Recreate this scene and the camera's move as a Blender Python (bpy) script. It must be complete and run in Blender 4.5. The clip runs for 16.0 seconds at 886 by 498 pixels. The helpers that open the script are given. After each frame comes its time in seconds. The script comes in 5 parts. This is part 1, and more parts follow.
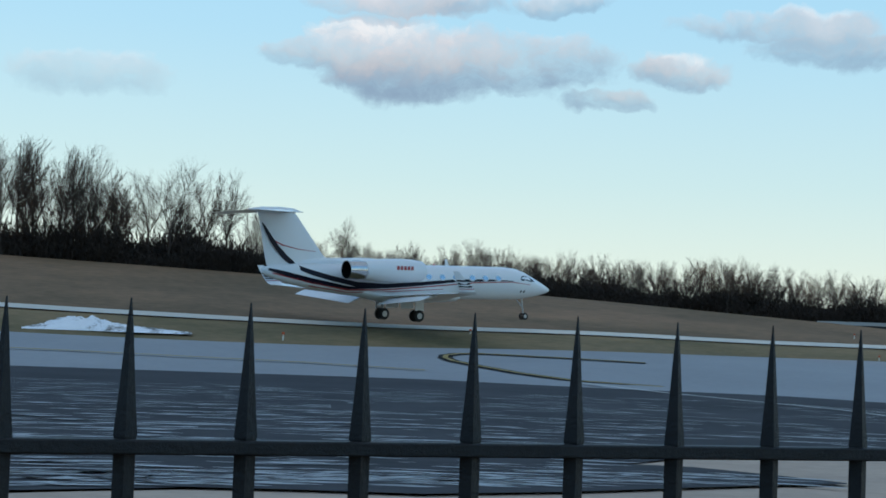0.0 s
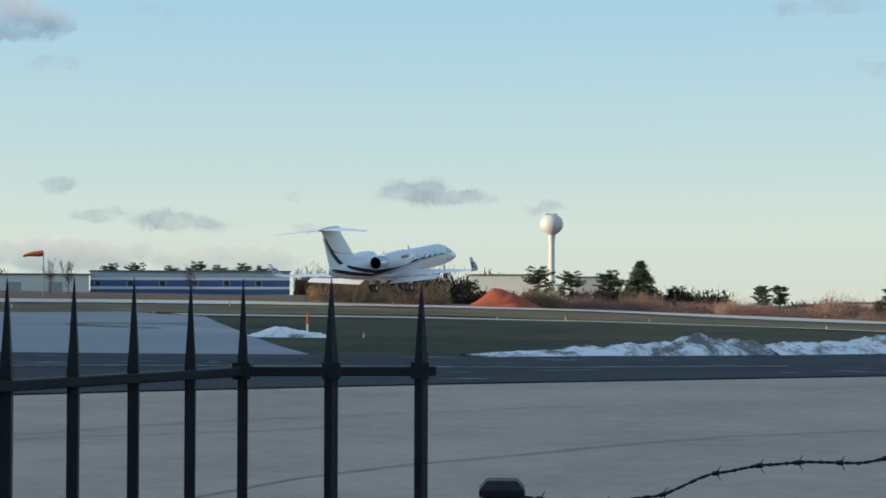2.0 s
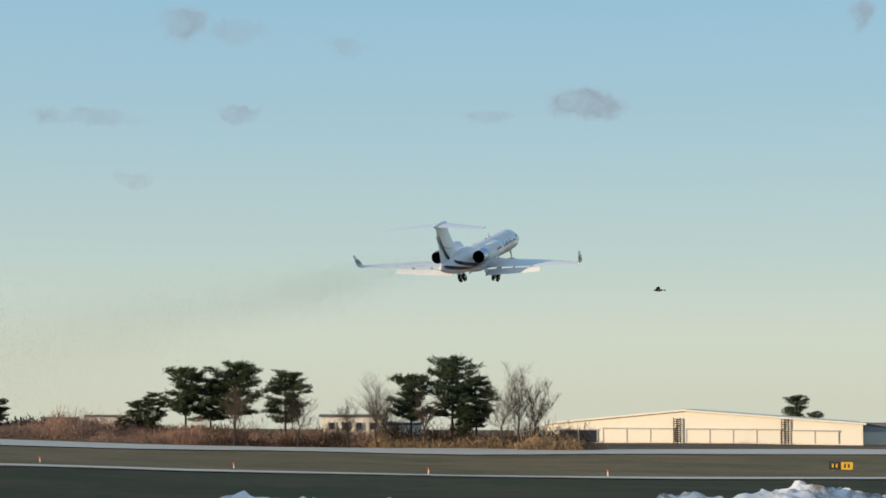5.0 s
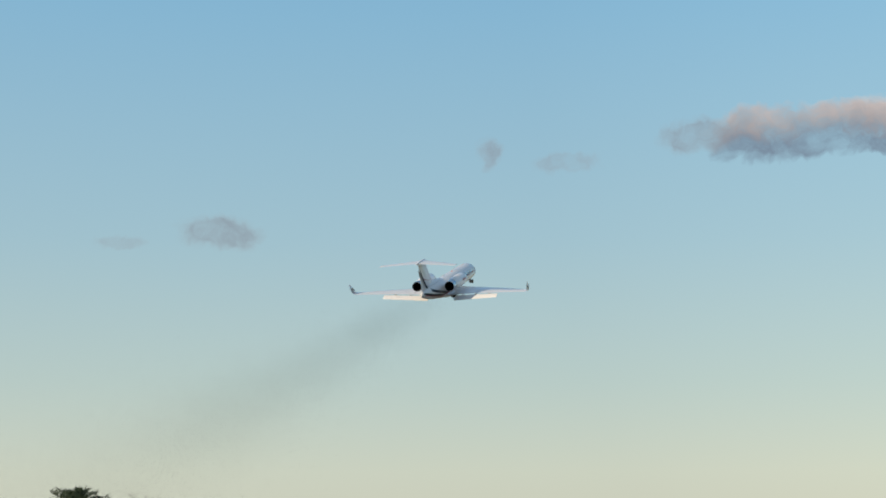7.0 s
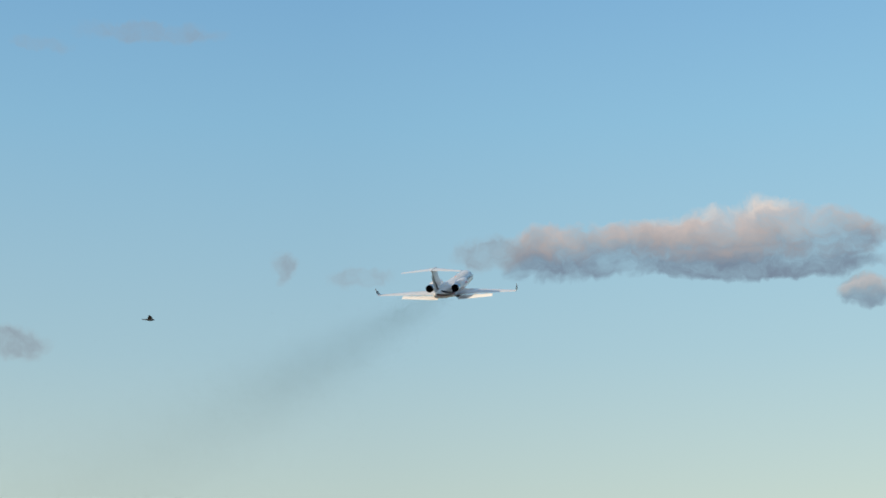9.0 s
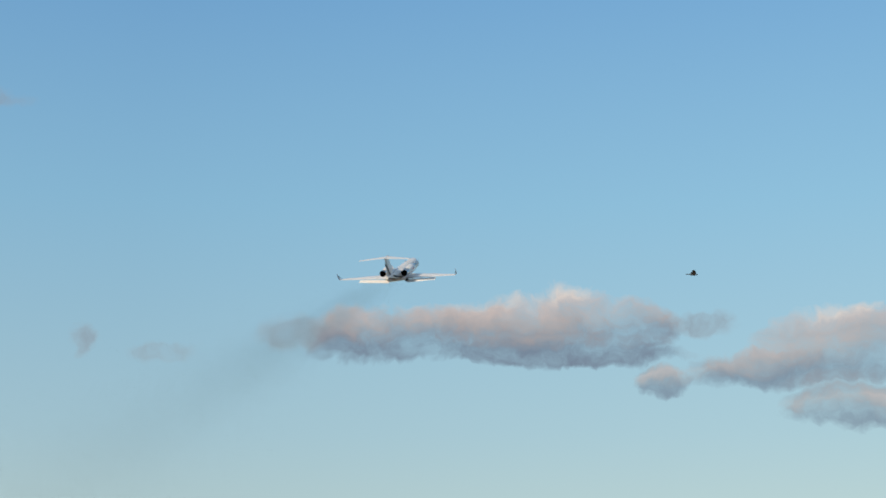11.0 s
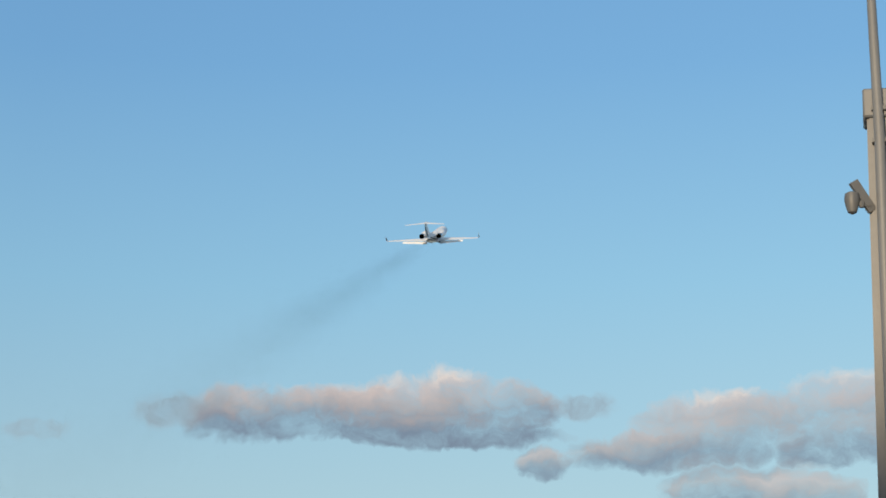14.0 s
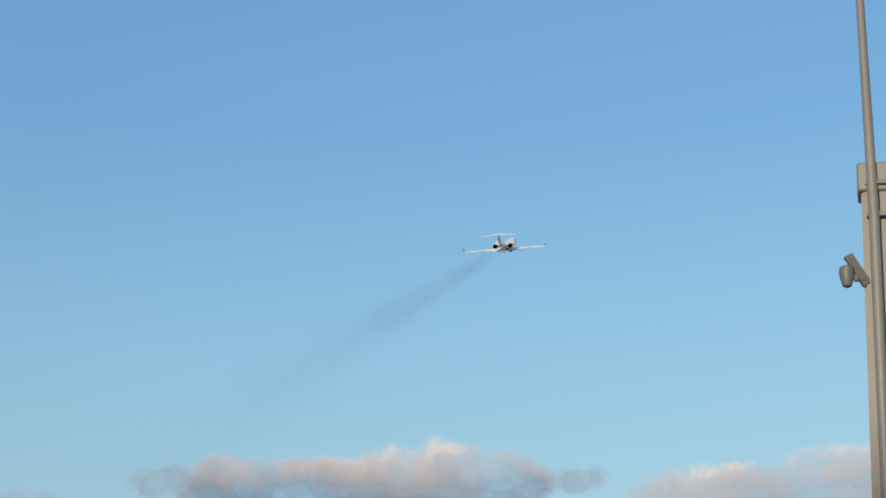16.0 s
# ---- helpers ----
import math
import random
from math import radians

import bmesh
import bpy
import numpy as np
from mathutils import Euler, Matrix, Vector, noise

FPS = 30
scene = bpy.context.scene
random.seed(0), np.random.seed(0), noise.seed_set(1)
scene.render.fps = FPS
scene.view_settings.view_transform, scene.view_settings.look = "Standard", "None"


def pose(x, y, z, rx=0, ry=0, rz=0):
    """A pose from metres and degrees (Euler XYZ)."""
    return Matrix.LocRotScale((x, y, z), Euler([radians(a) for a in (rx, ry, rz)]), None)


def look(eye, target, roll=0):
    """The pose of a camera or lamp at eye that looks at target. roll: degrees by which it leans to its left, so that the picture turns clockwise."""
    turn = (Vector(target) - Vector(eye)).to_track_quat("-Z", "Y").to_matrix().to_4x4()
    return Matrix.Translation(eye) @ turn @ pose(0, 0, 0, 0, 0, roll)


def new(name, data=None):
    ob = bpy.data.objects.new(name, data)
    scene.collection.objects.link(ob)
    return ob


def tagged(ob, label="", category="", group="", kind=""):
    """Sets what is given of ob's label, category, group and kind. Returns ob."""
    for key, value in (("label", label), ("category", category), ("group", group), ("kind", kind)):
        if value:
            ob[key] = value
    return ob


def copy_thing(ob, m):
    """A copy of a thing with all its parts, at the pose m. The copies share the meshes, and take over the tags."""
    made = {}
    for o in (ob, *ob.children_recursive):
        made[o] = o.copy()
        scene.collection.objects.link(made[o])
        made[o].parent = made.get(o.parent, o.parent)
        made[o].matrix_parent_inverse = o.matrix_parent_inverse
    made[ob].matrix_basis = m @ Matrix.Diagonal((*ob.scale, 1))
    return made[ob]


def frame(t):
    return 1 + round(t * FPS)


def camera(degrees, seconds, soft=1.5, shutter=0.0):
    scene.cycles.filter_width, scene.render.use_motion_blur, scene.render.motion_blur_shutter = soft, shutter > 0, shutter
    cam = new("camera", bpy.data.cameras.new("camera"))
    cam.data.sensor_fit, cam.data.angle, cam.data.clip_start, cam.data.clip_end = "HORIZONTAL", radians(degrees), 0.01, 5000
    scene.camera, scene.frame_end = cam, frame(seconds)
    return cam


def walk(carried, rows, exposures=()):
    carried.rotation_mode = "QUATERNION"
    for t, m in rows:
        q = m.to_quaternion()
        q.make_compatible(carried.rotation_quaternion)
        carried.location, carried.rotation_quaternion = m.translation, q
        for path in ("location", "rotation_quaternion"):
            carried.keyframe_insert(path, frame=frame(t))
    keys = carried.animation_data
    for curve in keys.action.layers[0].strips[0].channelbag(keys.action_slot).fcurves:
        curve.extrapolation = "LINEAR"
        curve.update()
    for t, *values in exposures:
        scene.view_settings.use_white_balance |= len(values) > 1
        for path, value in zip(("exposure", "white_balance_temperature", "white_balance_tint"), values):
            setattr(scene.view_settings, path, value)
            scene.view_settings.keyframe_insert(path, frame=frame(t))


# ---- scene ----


def aim(x, y, z, az, pitch, roll):
    """Camera pose from a bearing (clockwise from +y), a pitch and a lean."""
    return pose(x, y, z, 90 + pitch, 0, -az) @ pose(0, 0, 0, 0, 0, roll)


# the camera pans with the aircraft, and runs forward over the apron where the clip zooms in
cam = camera(29.29, 16.0, soft=1.7)
walk(cam, [
    (0, aim(-0.049, 0.054, 3.000, 38.50, 2.59, 2.21)),
    (0.3, aim(-0.032, 0.040, 3.000, 45.76, 2.31, 1.80)),
    (0.5, aim(-0.023, 0.025, 3.000, 49.75, 2.14, 1.58)),
    (1, aim(-0.002, 0.017, 3.000, 58.86, 2.18, 1.02)),
    (1.5, aim(0.040, 0.007, 3.000, 67.56, 1.64, 0.53)),
    (2, aim(0.023, -0.025, 3.000, 74.45, 1.35, 0.15)),
    (2.5, aim(0.012, -0.031, 3.000, 78.76, 1.55, 0.10)),
    (3, aim(0.265, -0.058, 3.020, 83.94, 2.71, 0.01)),
    (3.1, aim(2.300, -0.075, 3.028, 84.92, 2.91, -0.00)),
    (3.2, aim(5.900, -0.067, 3.063, 85.83, 3.11, -0.00)),
    (3.3, aim(9.600, -0.058, 3.103, 86.68, 3.33, -0.00)),
    (3.4, aim(13.400, -0.050, 3.144, 87.47, 3.56, -0.00)),
    (3.5, aim(17.200, -0.042, 3.185, 88.23, 3.79, -0.00)),
    (3.6, aim(21.000, -0.033, 3.226, 89.01, 3.96, -0.00)),
    (3.7, aim(24.800, -0.025, 3.267, 89.77, 4.13, -0.00)),
    (3.8, aim(28.600, -0.017, 3.308, 90.52, 4.30, -0.01)),
    (3.9, aim(32.400, -0.008, 3.348, 91.25, 4.47, -0.01)),
    (4, aim(36.000, 0.000, 3.387, 91.98, 4.62, -0.01)),
    (4.1, aim(39.300, 0.000, 3.423, 92.59, 4.79, -0.01)),
    (4.2, aim(42.000, 0.000, 3.452, 93.22, 4.93, -0.02)),
    (4.3, aim(44.100, 0.000, 3.474, 93.85, 5.05, -0.01)),
    (4.4, aim(45.400, 0.000, 3.488, 94.51, 5.14, -0.01)),
    (4.5, aim(46.200, 0.000, 3.497, 95.19, 5.20, 0.01)),
    (4.6, aim(46.500, 0.000, 3.500, 95.95, 5.20, 0.10)),
    (4.7, aim(46.500, 0.000, 3.500, 96.73, 5.17, 0.19)),
    (4.8, aim(46.500, 0.000, 3.500, 97.54, 5.14, 0.27)),
    (5, aim(46.500, 0.000, 3.500, 99.24, 5.09, 0.32)),
    (5.2, aim(46.500, 0.000, 3.500, 101.00, 5.13, 0.14)),
    (7.3, aim(46.500, 0.000, 3.500, 113.03, 9.90, -0.08)),
    (7.5, aim(46.500, 0.000, 3.500, 113.90, 10.09, 0.03)),
    (8, aim(46.500, 0.000, 3.500, 115.78, 11.09, 0.32)),
    (8.5, aim(46.500, 0.000, 3.500, 117.25, 11.91, -0.08)),
    (9, aim(46.500, 0.000, 3.500, 118.77, 13.34, -0.46)),
    (9.5, aim(46.500, 0.000, 3.500, 120.61, 13.96, -0.16)),
    (10, aim(46.500, 0.000, 3.500, 122.45, 14.55, -0.24)),
    (10.2, aim(46.500, 0.000, 3.500, 123.41, 14.90, 0.00)),
    (12.3, aim(46.500, 0.000, 3.500, 126.53, 17.32, 0.06)),
    (12.5, aim(46.500, 0.000, 3.500, 126.67, 17.64, 0.14)),
    (13, aim(46.500, 0.000, 3.500, 127.71, 18.15, 0.04)),
    (13.5, aim(46.500, 0.000, 3.500, 128.56, 18.01, 0.00)),
    (14, aim(46.500, 0.000, 3.500, 129.69, 18.74, -0.16)),
    (14.5, aim(46.500, 0.000, 3.500, 129.49, 19.66, -0.07)),
    (15, aim(46.500, 0.000, 3.500, 129.38, 19.83, -0.03)),
    (15.5, aim(46.500, 0.000, 3.500, 129.68, 20.51, -0.05)),
    (16, aim(46.500, 0.000, 3.500, 129.87, 21.16, 0.06)),
], exposures=[(0, 0.35, 5950, 8), (0.5, 0.19, 5950, 8), (1.5, 0.19, 5950, 8), (2.5, 0.02, 6030, 8.5), (3.0, -0.08, 6080, 9), (3.5, -0.17, 6200, 9), (4.6, -0.04, 6420, 10), (7.5, -0.14, 6500, 10), (9.5, -0.09, 6500, 10), (10.2, -0.16, 6500, 10), (12.5, -0.07, 6500, 10), (16, -0.03, 6500, 10)])


# ---- world, sun ----
SUN_AZ, SUN_EL = 333.0, 7.0


def bearing(az, el=0.0):
    a, e = radians(az), radians(el)
    return Vector((math.sin(a) * math.cos(e), math.cos(a) * math.cos(e), math.sin(e)))


class Tree_of_nodes:
    def __init__(self, nt):
        self.nt = nt

    def node(self, kind, **values):
        n = self.nt.nodes.new(kind)
        for k, v in values.items():
            if k in n.inputs:
                n.inputs[k].default_value = v
        return n

    def link(self, a, b):
        self.nt.links.new(a, b)

    def math(self, op, a, b=None, clamp=False):
        n = self.nt.nodes.new("ShaderNodeMath")
        n.operation, n.use_clamp = op, clamp
        for i, v in enumerate((a, b)):
            if v is None:
                continue
            if isinstance(v, (int, float)):
                n.inputs[i].default_value = v
            else:
                self.link(v, n.inputs[i])
        return n.outputs[0]

    def dot(self, a, v):
        n = self.nt.nodes.new("ShaderNodeVectorMath")
        n.operation = "DOT_PRODUCT"
        self.link(a, n.inputs[0])
        n.inputs[1].default_value = v
        return n.outputs["Value"]

    def ramp(self, fac, stops):
        n = self.nt.nodes.new("ShaderNodeValToRGB")
        e = n.color_ramp.elements
        while len(e) < len(stops):
            e.new(0.5)
        for i, (p, c) in enumerate(stops):
            e[i].position, e[i].color = p, (*c, 1)
        self.link(fac, n.inputs[0])
        return n.outputs[0]

    def mix(self, fac, a, b, blend="MIX"):
        n = self.nt.nodes.new("ShaderNodeMix")
        n.data_type, n.blend_type = "RGBA", blend
        for sock, v in ((n.inputs[0], fac), (n.inputs[6], a), (n.inputs[7], b)):
            if isinstance(v, (int, float)):
                sock.default_value = v
            elif isinstance(v, tuple):
                sock.default_value = (*v, 1)
            else:
                self.link(v, sock)
        return n.outputs[2]


# clouds: bearing, elevation, half width, half height, in degrees, how much sun they catch, how thick they are
CLOUDS_WEST = [(35.7, 9.24, 2.10, 1.05, 0.62, 0.90), (37.4, 8.47, 2.87, 0.86, 0.35, 0.85), (40.5, 8.96, 3.25, 0.95, 0.22, 0.75), (43.8, 7.74, 1.43, 0.38, 0.21, 0.60), (33.4, 8.94, 1.34, 0.48, 0.35, 0.50),
               (36.9, 10.75, 3.06, 0.42, 0.40, 0.70), (49.7, 10.29, 2.87, 0.46, 0.40, 0.60), (46.3, 8.77, 1.43, 0.50, 0.50, 0.70), (26.3, 7.90, 2.29, 0.61, 0.40, 0.32), (42.3, 10.93, 1.53, 0.27, 0.30, 0.50),
               (56.0, 9.82, 0.92, 0.76, 0.80, 0.95), (56.2, 8.70, 1.62, 0.61, 0.55, 0.90), (60.0, 8.78, 1.62, 0.65, 0.30, 0.85), (52.0, 9.51, 2.87, 0.53, 0.21, 0.60), (44.4, 7.63, 0.95, 0.34, 0.21, 0.70),
               (61.6, 1.12, 2.87, 0.50, 0.30, 0.50), (67.2, 0.96, 2.29, 0.42, 0.30, 0.35)]
CLOUDS_EAST = [(122.8, 13.15, 1.43, 0.78, 0.26, 1.0), (125.1, 13.10, 2.01, 0.80, 0.20, 1.0), (127.6, 13.20, 2.01, 0.84, 0.24, 1.0), (130.1, 13.48, 1.71, 0.96, 0.40, 1.0), (132.0, 13.34, 1.32, 0.82, 0.28, 1.0),
               (129.2, 12.50, 3.6, 0.40, 0.0, 0.95), (139.4, 12.75, 2.29, 0.86, 0.42, 0.90), (137.7, 11.88, 3.06, 0.61, 0.28, 0.85), (143.0, 12.95, 2.10, 1.05, 0.45, 0.90), (143.1, 11.75, 1.91, 0.61, 0.25, 0.85),
               (139.5, 10.57, 2.10, 0.69, 0.35, 0.80), (142.1, 10.24, 1.34, 0.57, 0.40, 0.70), (133.0, 11.50, 0.92, 0.42, 0.25, 0.75)]
# thin grey scraps: bearing, elevation, half width, half height, thickness
SCRAPS = [(64.6, 9.19, 0.86, 0.27, 0.45), (61.6, 7.42, 0.76, 0.27, 0.40), (61.6, 3.39, 0.57, 0.25, 0.70), (63.0, 2.45, 0.95, 0.23, 0.70), (65.6, 2.19, 1.62, 0.32, 0.85), (69.9, 2.13, 0.70, 0.19, 0.50), (69.5, 3.05, 0.38, 0.15, 0.40),
          (73.5, 3.28, 1.15, 0.42, 0.85), (75.1, 3.05, 1.05, 0.27, 0.85), (78.0, 2.79, 0.53, 0.19, 0.70), (87.2, 9.29, 1.72, 0.31, 0.50), (88.7, 7.23, 0.57, 0.27, 0.50), (104.2, 10.0, 1.25, 0.46, 0.80), (100.7, 9.59, 0.86, 0.23, 0.50),
          (92.4, 9.58, 0.69, 0.38, 0.60), (90.4, 12.41, 0.76, 0.53, 0.70), (92.2, 12.38, 0.86, 0.38, 0.50), (95.9, 11.91, 0.67, 0.31, 0.35), (113.3, 12.7, 0.47, 0.48, 0.75), (115.9, 12.35, 0.95, 0.29, 0.60),
          (108.5, 20.39, 2.10, 0.32, 0.55), (104.7, 19.84, 0.95, 0.23, 0.35), (120.4, 13.11, 1.05, 0.50, 0.80), (134.5, 13.37, 0.86, 0.38, 0.80)]


def warped(T, co, size, amp):
    """A direction shaken by noise, for ragged cloud edges."""
    w = T.node("ShaderNodeTexNoise", Scale=size, Detail=3.0, Roughness=0.6)
    T.link(co, w.inputs["Vector"])
    last = w.outputs["Color"]
    for op, v in (("SUBTRACT", (0.5, 0.5, 0.5)), ("MULTIPLY", (amp * 2, amp * 2, amp * 1.3)), ("ADD", None)):
        n = T.node("ShaderNodeVectorMath")
        n.operation = op
        T.link(last, n.inputs[0])
        if v is None:
            T.link(co, n.inputs[1])
        else:
            n.inputs[1].default_value = v
        last = n.outputs[0]
    return last


def lobe(T, co, az, el, w, h):
    """How deep a direction lies in one oval of cloud, and how high in it."""
    d, right = bearing(az, el), bearing(az + 90)
    u = T.math("DIVIDE", T.dot(co, right), math.sin(radians(w)))
    v = T.math("DIVIDE", T.dot(co, right.cross(d)), math.sin(radians(h)))
    m = T.math("SUBTRACT", 2.0, T.math("SQRT", T.math("ADD", T.math("MULTIPLY", u, u), T.math("MULTIPLY", v, v))), True)
    return T.math("MULTIPLY", m, T.math("GREATER_THAN", T.dot(co, d), 0.5)), v


def make_world():
    world = bpy.data.worlds.new("sky")
    scene.world = world
    world.use_nodes = True
    nt = world.node_tree
    nt.nodes.clear()
    T = Tree_of_nodes(nt)
    co = T.node("ShaderNodeTexCoord").outputs["Generated"]
    sky = T.node("ShaderNodeTexSky")
    sky.sky_type, sky.sun_disc = "NISHITA", False
    sky.sun_elevation, sky.sun_rotation = radians(SUN_EL), radians(SUN_AZ)
    sky.air_density, sky.dust_density, sky.ozone_density = 1.0, 0.6, 1.5
    up = T.dot(co, (0, 0, 1))
    # clear winter sky over the same haze: pale at the horizon, blue above
    # the unseen upper sky is paled to neutralise its light on the ground
    grad = T.ramp(T.math("MULTIPLY", up, 1.0, True), [(0.0, (6.6, 6.8, 5.6)), (0.035, (6.45, 7.0, 5.95)), (0.087, (5.2, 6.5, 6.25)), (0.17, (3.9, 5.9, 6.8)), (0.30, (2.65, 5.2, 7.2)), (0.42, (1.75, 4.0, 6.8)), (0.52, (1.5, 3.5, 6.4)), (0.7, (3.2, 4.0, 4.8)), (1.0, (3.6, 4.0, 4.4))])
    base = T.mix(0.88, sky.outputs[0], grad)
    # the sky opposite the sun is brighter
    away = T.math("MULTIPLY", T.math("SUBTRACT", T.dot(co, tuple(bearing(SUN_AZ - 180, 14))), 0.80), 5.0, True)
    base = T.mix(1.0, base, T.ramp(away, [(0.0, (1.0, 1.0, 1.0)), (1.0, (1.17, 1.15, 1.12))]), "MULTIPLY")
    # ragged cloud edges: the directions are shaken by two sizes of noise
    plain = co
    co = warped(T, warped(T, co, 26.0, 0.014), 75.0, 0.007)
    noise_in = T.node("ShaderNodeVectorMath")
    noise_in.operation = "MULTIPLY"
    T.link(co, noise_in.inputs[0])
    noise_in.inputs[1].default_value = (1, 1, 1.6)
    n1 = T.node("ShaderNodeTexNoise", Scale=16.0, Detail=8.0, Roughness=0.62)
    n2 = T.node("ShaderNodeTexNoise", Scale=60.0, Detail=5.0, Roughness=0.6)
    T.link(noise_in.outputs[0], n1.inputs["Vector"])
    T.link(noise_in.outputs[0], n2.inputs["Vector"])
    fuzz = T.math("ADD", T.math("MULTIPLY", T.math("SUBTRACT", n1.outputs[0], 0.5), 1.5), T.math("MULTIPLY", T.math("SUBTRACT", n2.outputs[0], 0.5), 1.1))
    field, total, tilt, thick = None, None, None, None
    for az, el, w, h, lit, op in CLOUDS_WEST + CLOUDS_EAST:
        m, v = lobe(T, co, az, el, w * .92, h * .92)
        tv = T.math("MULTIPLY", m, T.math("ADD", T.math("MULTIPLY", v, 0.5), lit))
        to = T.math("MULTIPLY", m, op)
        field = m if field is None else T.math("MAXIMUM", field, m)
        total = m if total is None else T.math("ADD", total, m)
        tilt = tv if tilt is None else T.math("ADD", tilt, tv)
        thick = to if thick is None else T.math("ADD", thick, to)
    total = T.math("MAXIMUM", total, 0.05)
    dens = T.math("ADD", T.math("ADD", T.math("MULTIPLY", T.math("SUBTRACT", field, 0.75), 1.8), 0.33), T.math("MULTIPLY", fuzz, 1.2))
    inside = T.math("MULTIPLY", T.math("SUBTRACT", field, 0.2), 2.0, True)
    dens = T.math("MULTIPLY", T.math("SMOOTH_MIN", T.math("MAXIMUM", dens, 0.0), 1.0), inside, True)
    dens = T.math("MULTIPLY", dens, T.math("DIVIDE", thick, total))
    shade = T.math("ADD", T.math("DIVIDE", tilt, total), T.math("MULTIPLY", fuzz, 0.40))
    tone = T.ramp(T.math("ADD", shade, 0.0, True), [(0.0, (1.8, 2.3, 3.1)), (0.22, (2.6, 2.8, 3.3)), (0.45, (4.1, 3.7, 3.7)), (0.8, (5.8, 5.0, 4.75)), (1.0, (7.6, 6.7, 6.1))])
    col = T.mix(T.math("MULTIPLY", dens, 1.0, True), base, tone)
    # small torn scraps of thin grey cloud
    near = warped(T, warped(T, plain, 42.0, 0.011), 130.0, 0.004)
    bits = None
    for az, el, w, h, op in SCRAPS:
        m, v = lobe(T, near, az, el, w * .8, h * .8)
        m = T.math("MULTIPLY", m, .35 + .65 * op)
        bits = m if bits is None else T.math("MAXIMUM", bits, m)
    n3 = T.node("ShaderNodeTexNoise", Scale=60.0, Detail=6.0, Roughness=0.62)
    T.link(near, n3.inputs["Vector"])
    n3 = T.math("SUBTRACT", n3.outputs[0], 0.5)
    thin = T.math("ADD", T.math("MULTIPLY", T.math("SUBTRACT", bits, 0.30), 0.85), T.math("MULTIPLY", n3, 1.3), True)
    thin = T.math("MULTIPLY", thin, T.math("MULTIPLY", bits, 1.1, True))
    scrap = T.ramp(T.math("ADD", thin, 0.0, True), [(0.0, (3.6, 3.9, 4.2)), (1.0, (2.3, 2.65, 3.2))])
    col = T.mix(T.math("MULTIPLY", thin, 0.95), col, scrap)
    bg = T.node("ShaderNodeBackground", Strength=0.105)
    T.link(col, bg.inputs[0])
    out = T.node("ShaderNodeOutputWorld")
    T.link(bg.outputs[0], out.inputs[0])
    world.cycles.sampling_method = "MANUAL"
    world.cycles.sample_map_resolution = 512


make_world()
sun = new("sun", bpy.data.lights.new("sun", "SUN"))
sun.data.energy, sun.data.angle, sun.data.color = 4.9, radians(0.6), (1.0, 0.78, 0.52)
sun.matrix_world = look(tuple(bearing(SUN_AZ, SUN_EL) * 800), (0, 0, 0))


# ---- materials ----
def mat(name, color, rough=0.7, metal=0.0, second=None, scale=4.0, fine=40.0, amount=0.5, bump=0.15, space="Object", stretch=(1, 1, 1), spec=0.5, random=0.0):
    """A surface with a large and a fine variation between two colours, and a fine relief."""
    m = bpy.data.materials.new(name)
    m.use_nodes = True
    nt = m.node_tree
    T = Tree_of_nodes(nt)
    b = nt.nodes["Principled BSDF"]
    b.inputs["Roughness"].default_value, b.inputs["Metallic"].default_value = rough, metal
    b.inputs["Specular IOR Level"].default_value = spec
    second = second or tuple(c * 0.6 for c in color)
    co = T.node("ShaderNodeTexCoord").outputs[space]
    mp = T.node("ShaderNodeMapping")
    mp.inputs["Scale"].default_value = stretch
    T.link(co, mp.inputs[0])
    n1 = T.node("ShaderNodeTexNoise", Scale=scale, Detail=5.0, Roughness=0.6)
    n2 = T.node("ShaderNodeTexNoise", Scale=fine, Detail=4.0, Roughness=0.7)
    T.link(mp.outputs[0], n1.inputs["Vector"])
    T.link(mp.outputs[0], n2.inputs["Vector"])
    f = T.math("ADD", T.math("MULTIPLY", T.math("SUBTRACT", n1.outputs[0], 0.5), 2.4 * amount), T.math("MULTIPLY", T.math("SUBTRACT", n2.outputs[0], 0.5), 1.6 * amount))
    if random:
        info = T.node("ShaderNodeObjectInfo")
        f = T.math("ADD", f, T.math("MULTIPLY", T.math("SUBTRACT", info.outputs["Random"], 0.5), random))
    col = T.mix(T.math("ADD", f, 0.4, True), color, second)
    T.link(col, b.inputs["Base Color"])
    if bump:
        bp = T.node("ShaderNodeBump", Strength=bump, Distance=0.02)
        T.link(n2.outputs[0], bp.inputs["Height"])
        T.link(bp.outputs[0], b.inputs["Normal"])
    return m


M = {}
M["grass"] = mat("winter_grass", (0.13, 0.094, 0.056), 0.95, second=(0.29, 0.18, 0.11), scale=0.05, fine=0.9, amount=0.9, bump=0.5, spec=0.1)
M["green"] = mat("mown_grass", (0.036, 0.044, 0.022), 0.95, second=(0.085, 0.072, 0.042), scale=0.10, fine=1.1, amount=0.95, bump=0.5, spec=0.1)
M["tan"] = mat("dormant_grass", (0.25, 0.18, 0.10), 0.95, second=(0.115, 0.10, 0.05), scale=0.08, fine=1.0, amount=0.95, bump=0.5, spec=0.1)
M["asphalt"] = mat("damp_asphalt", (0.042, 0.042, 0.048), 0.9, second=(0.08, 0.08, 0.088), scale=0.12, fine=3.0, amount=0.7, bump=0.3, spec=0.08, stretch=(1, 1, 1))
M["concrete"] = mat("taxiway_concrete", (0.33, 0.34, 0.36), 0.9, second=(0.25, 0.26, 0.275), scale=0.1, fine=2.0, amount=0.5, bump=0.2, spec=0.15)
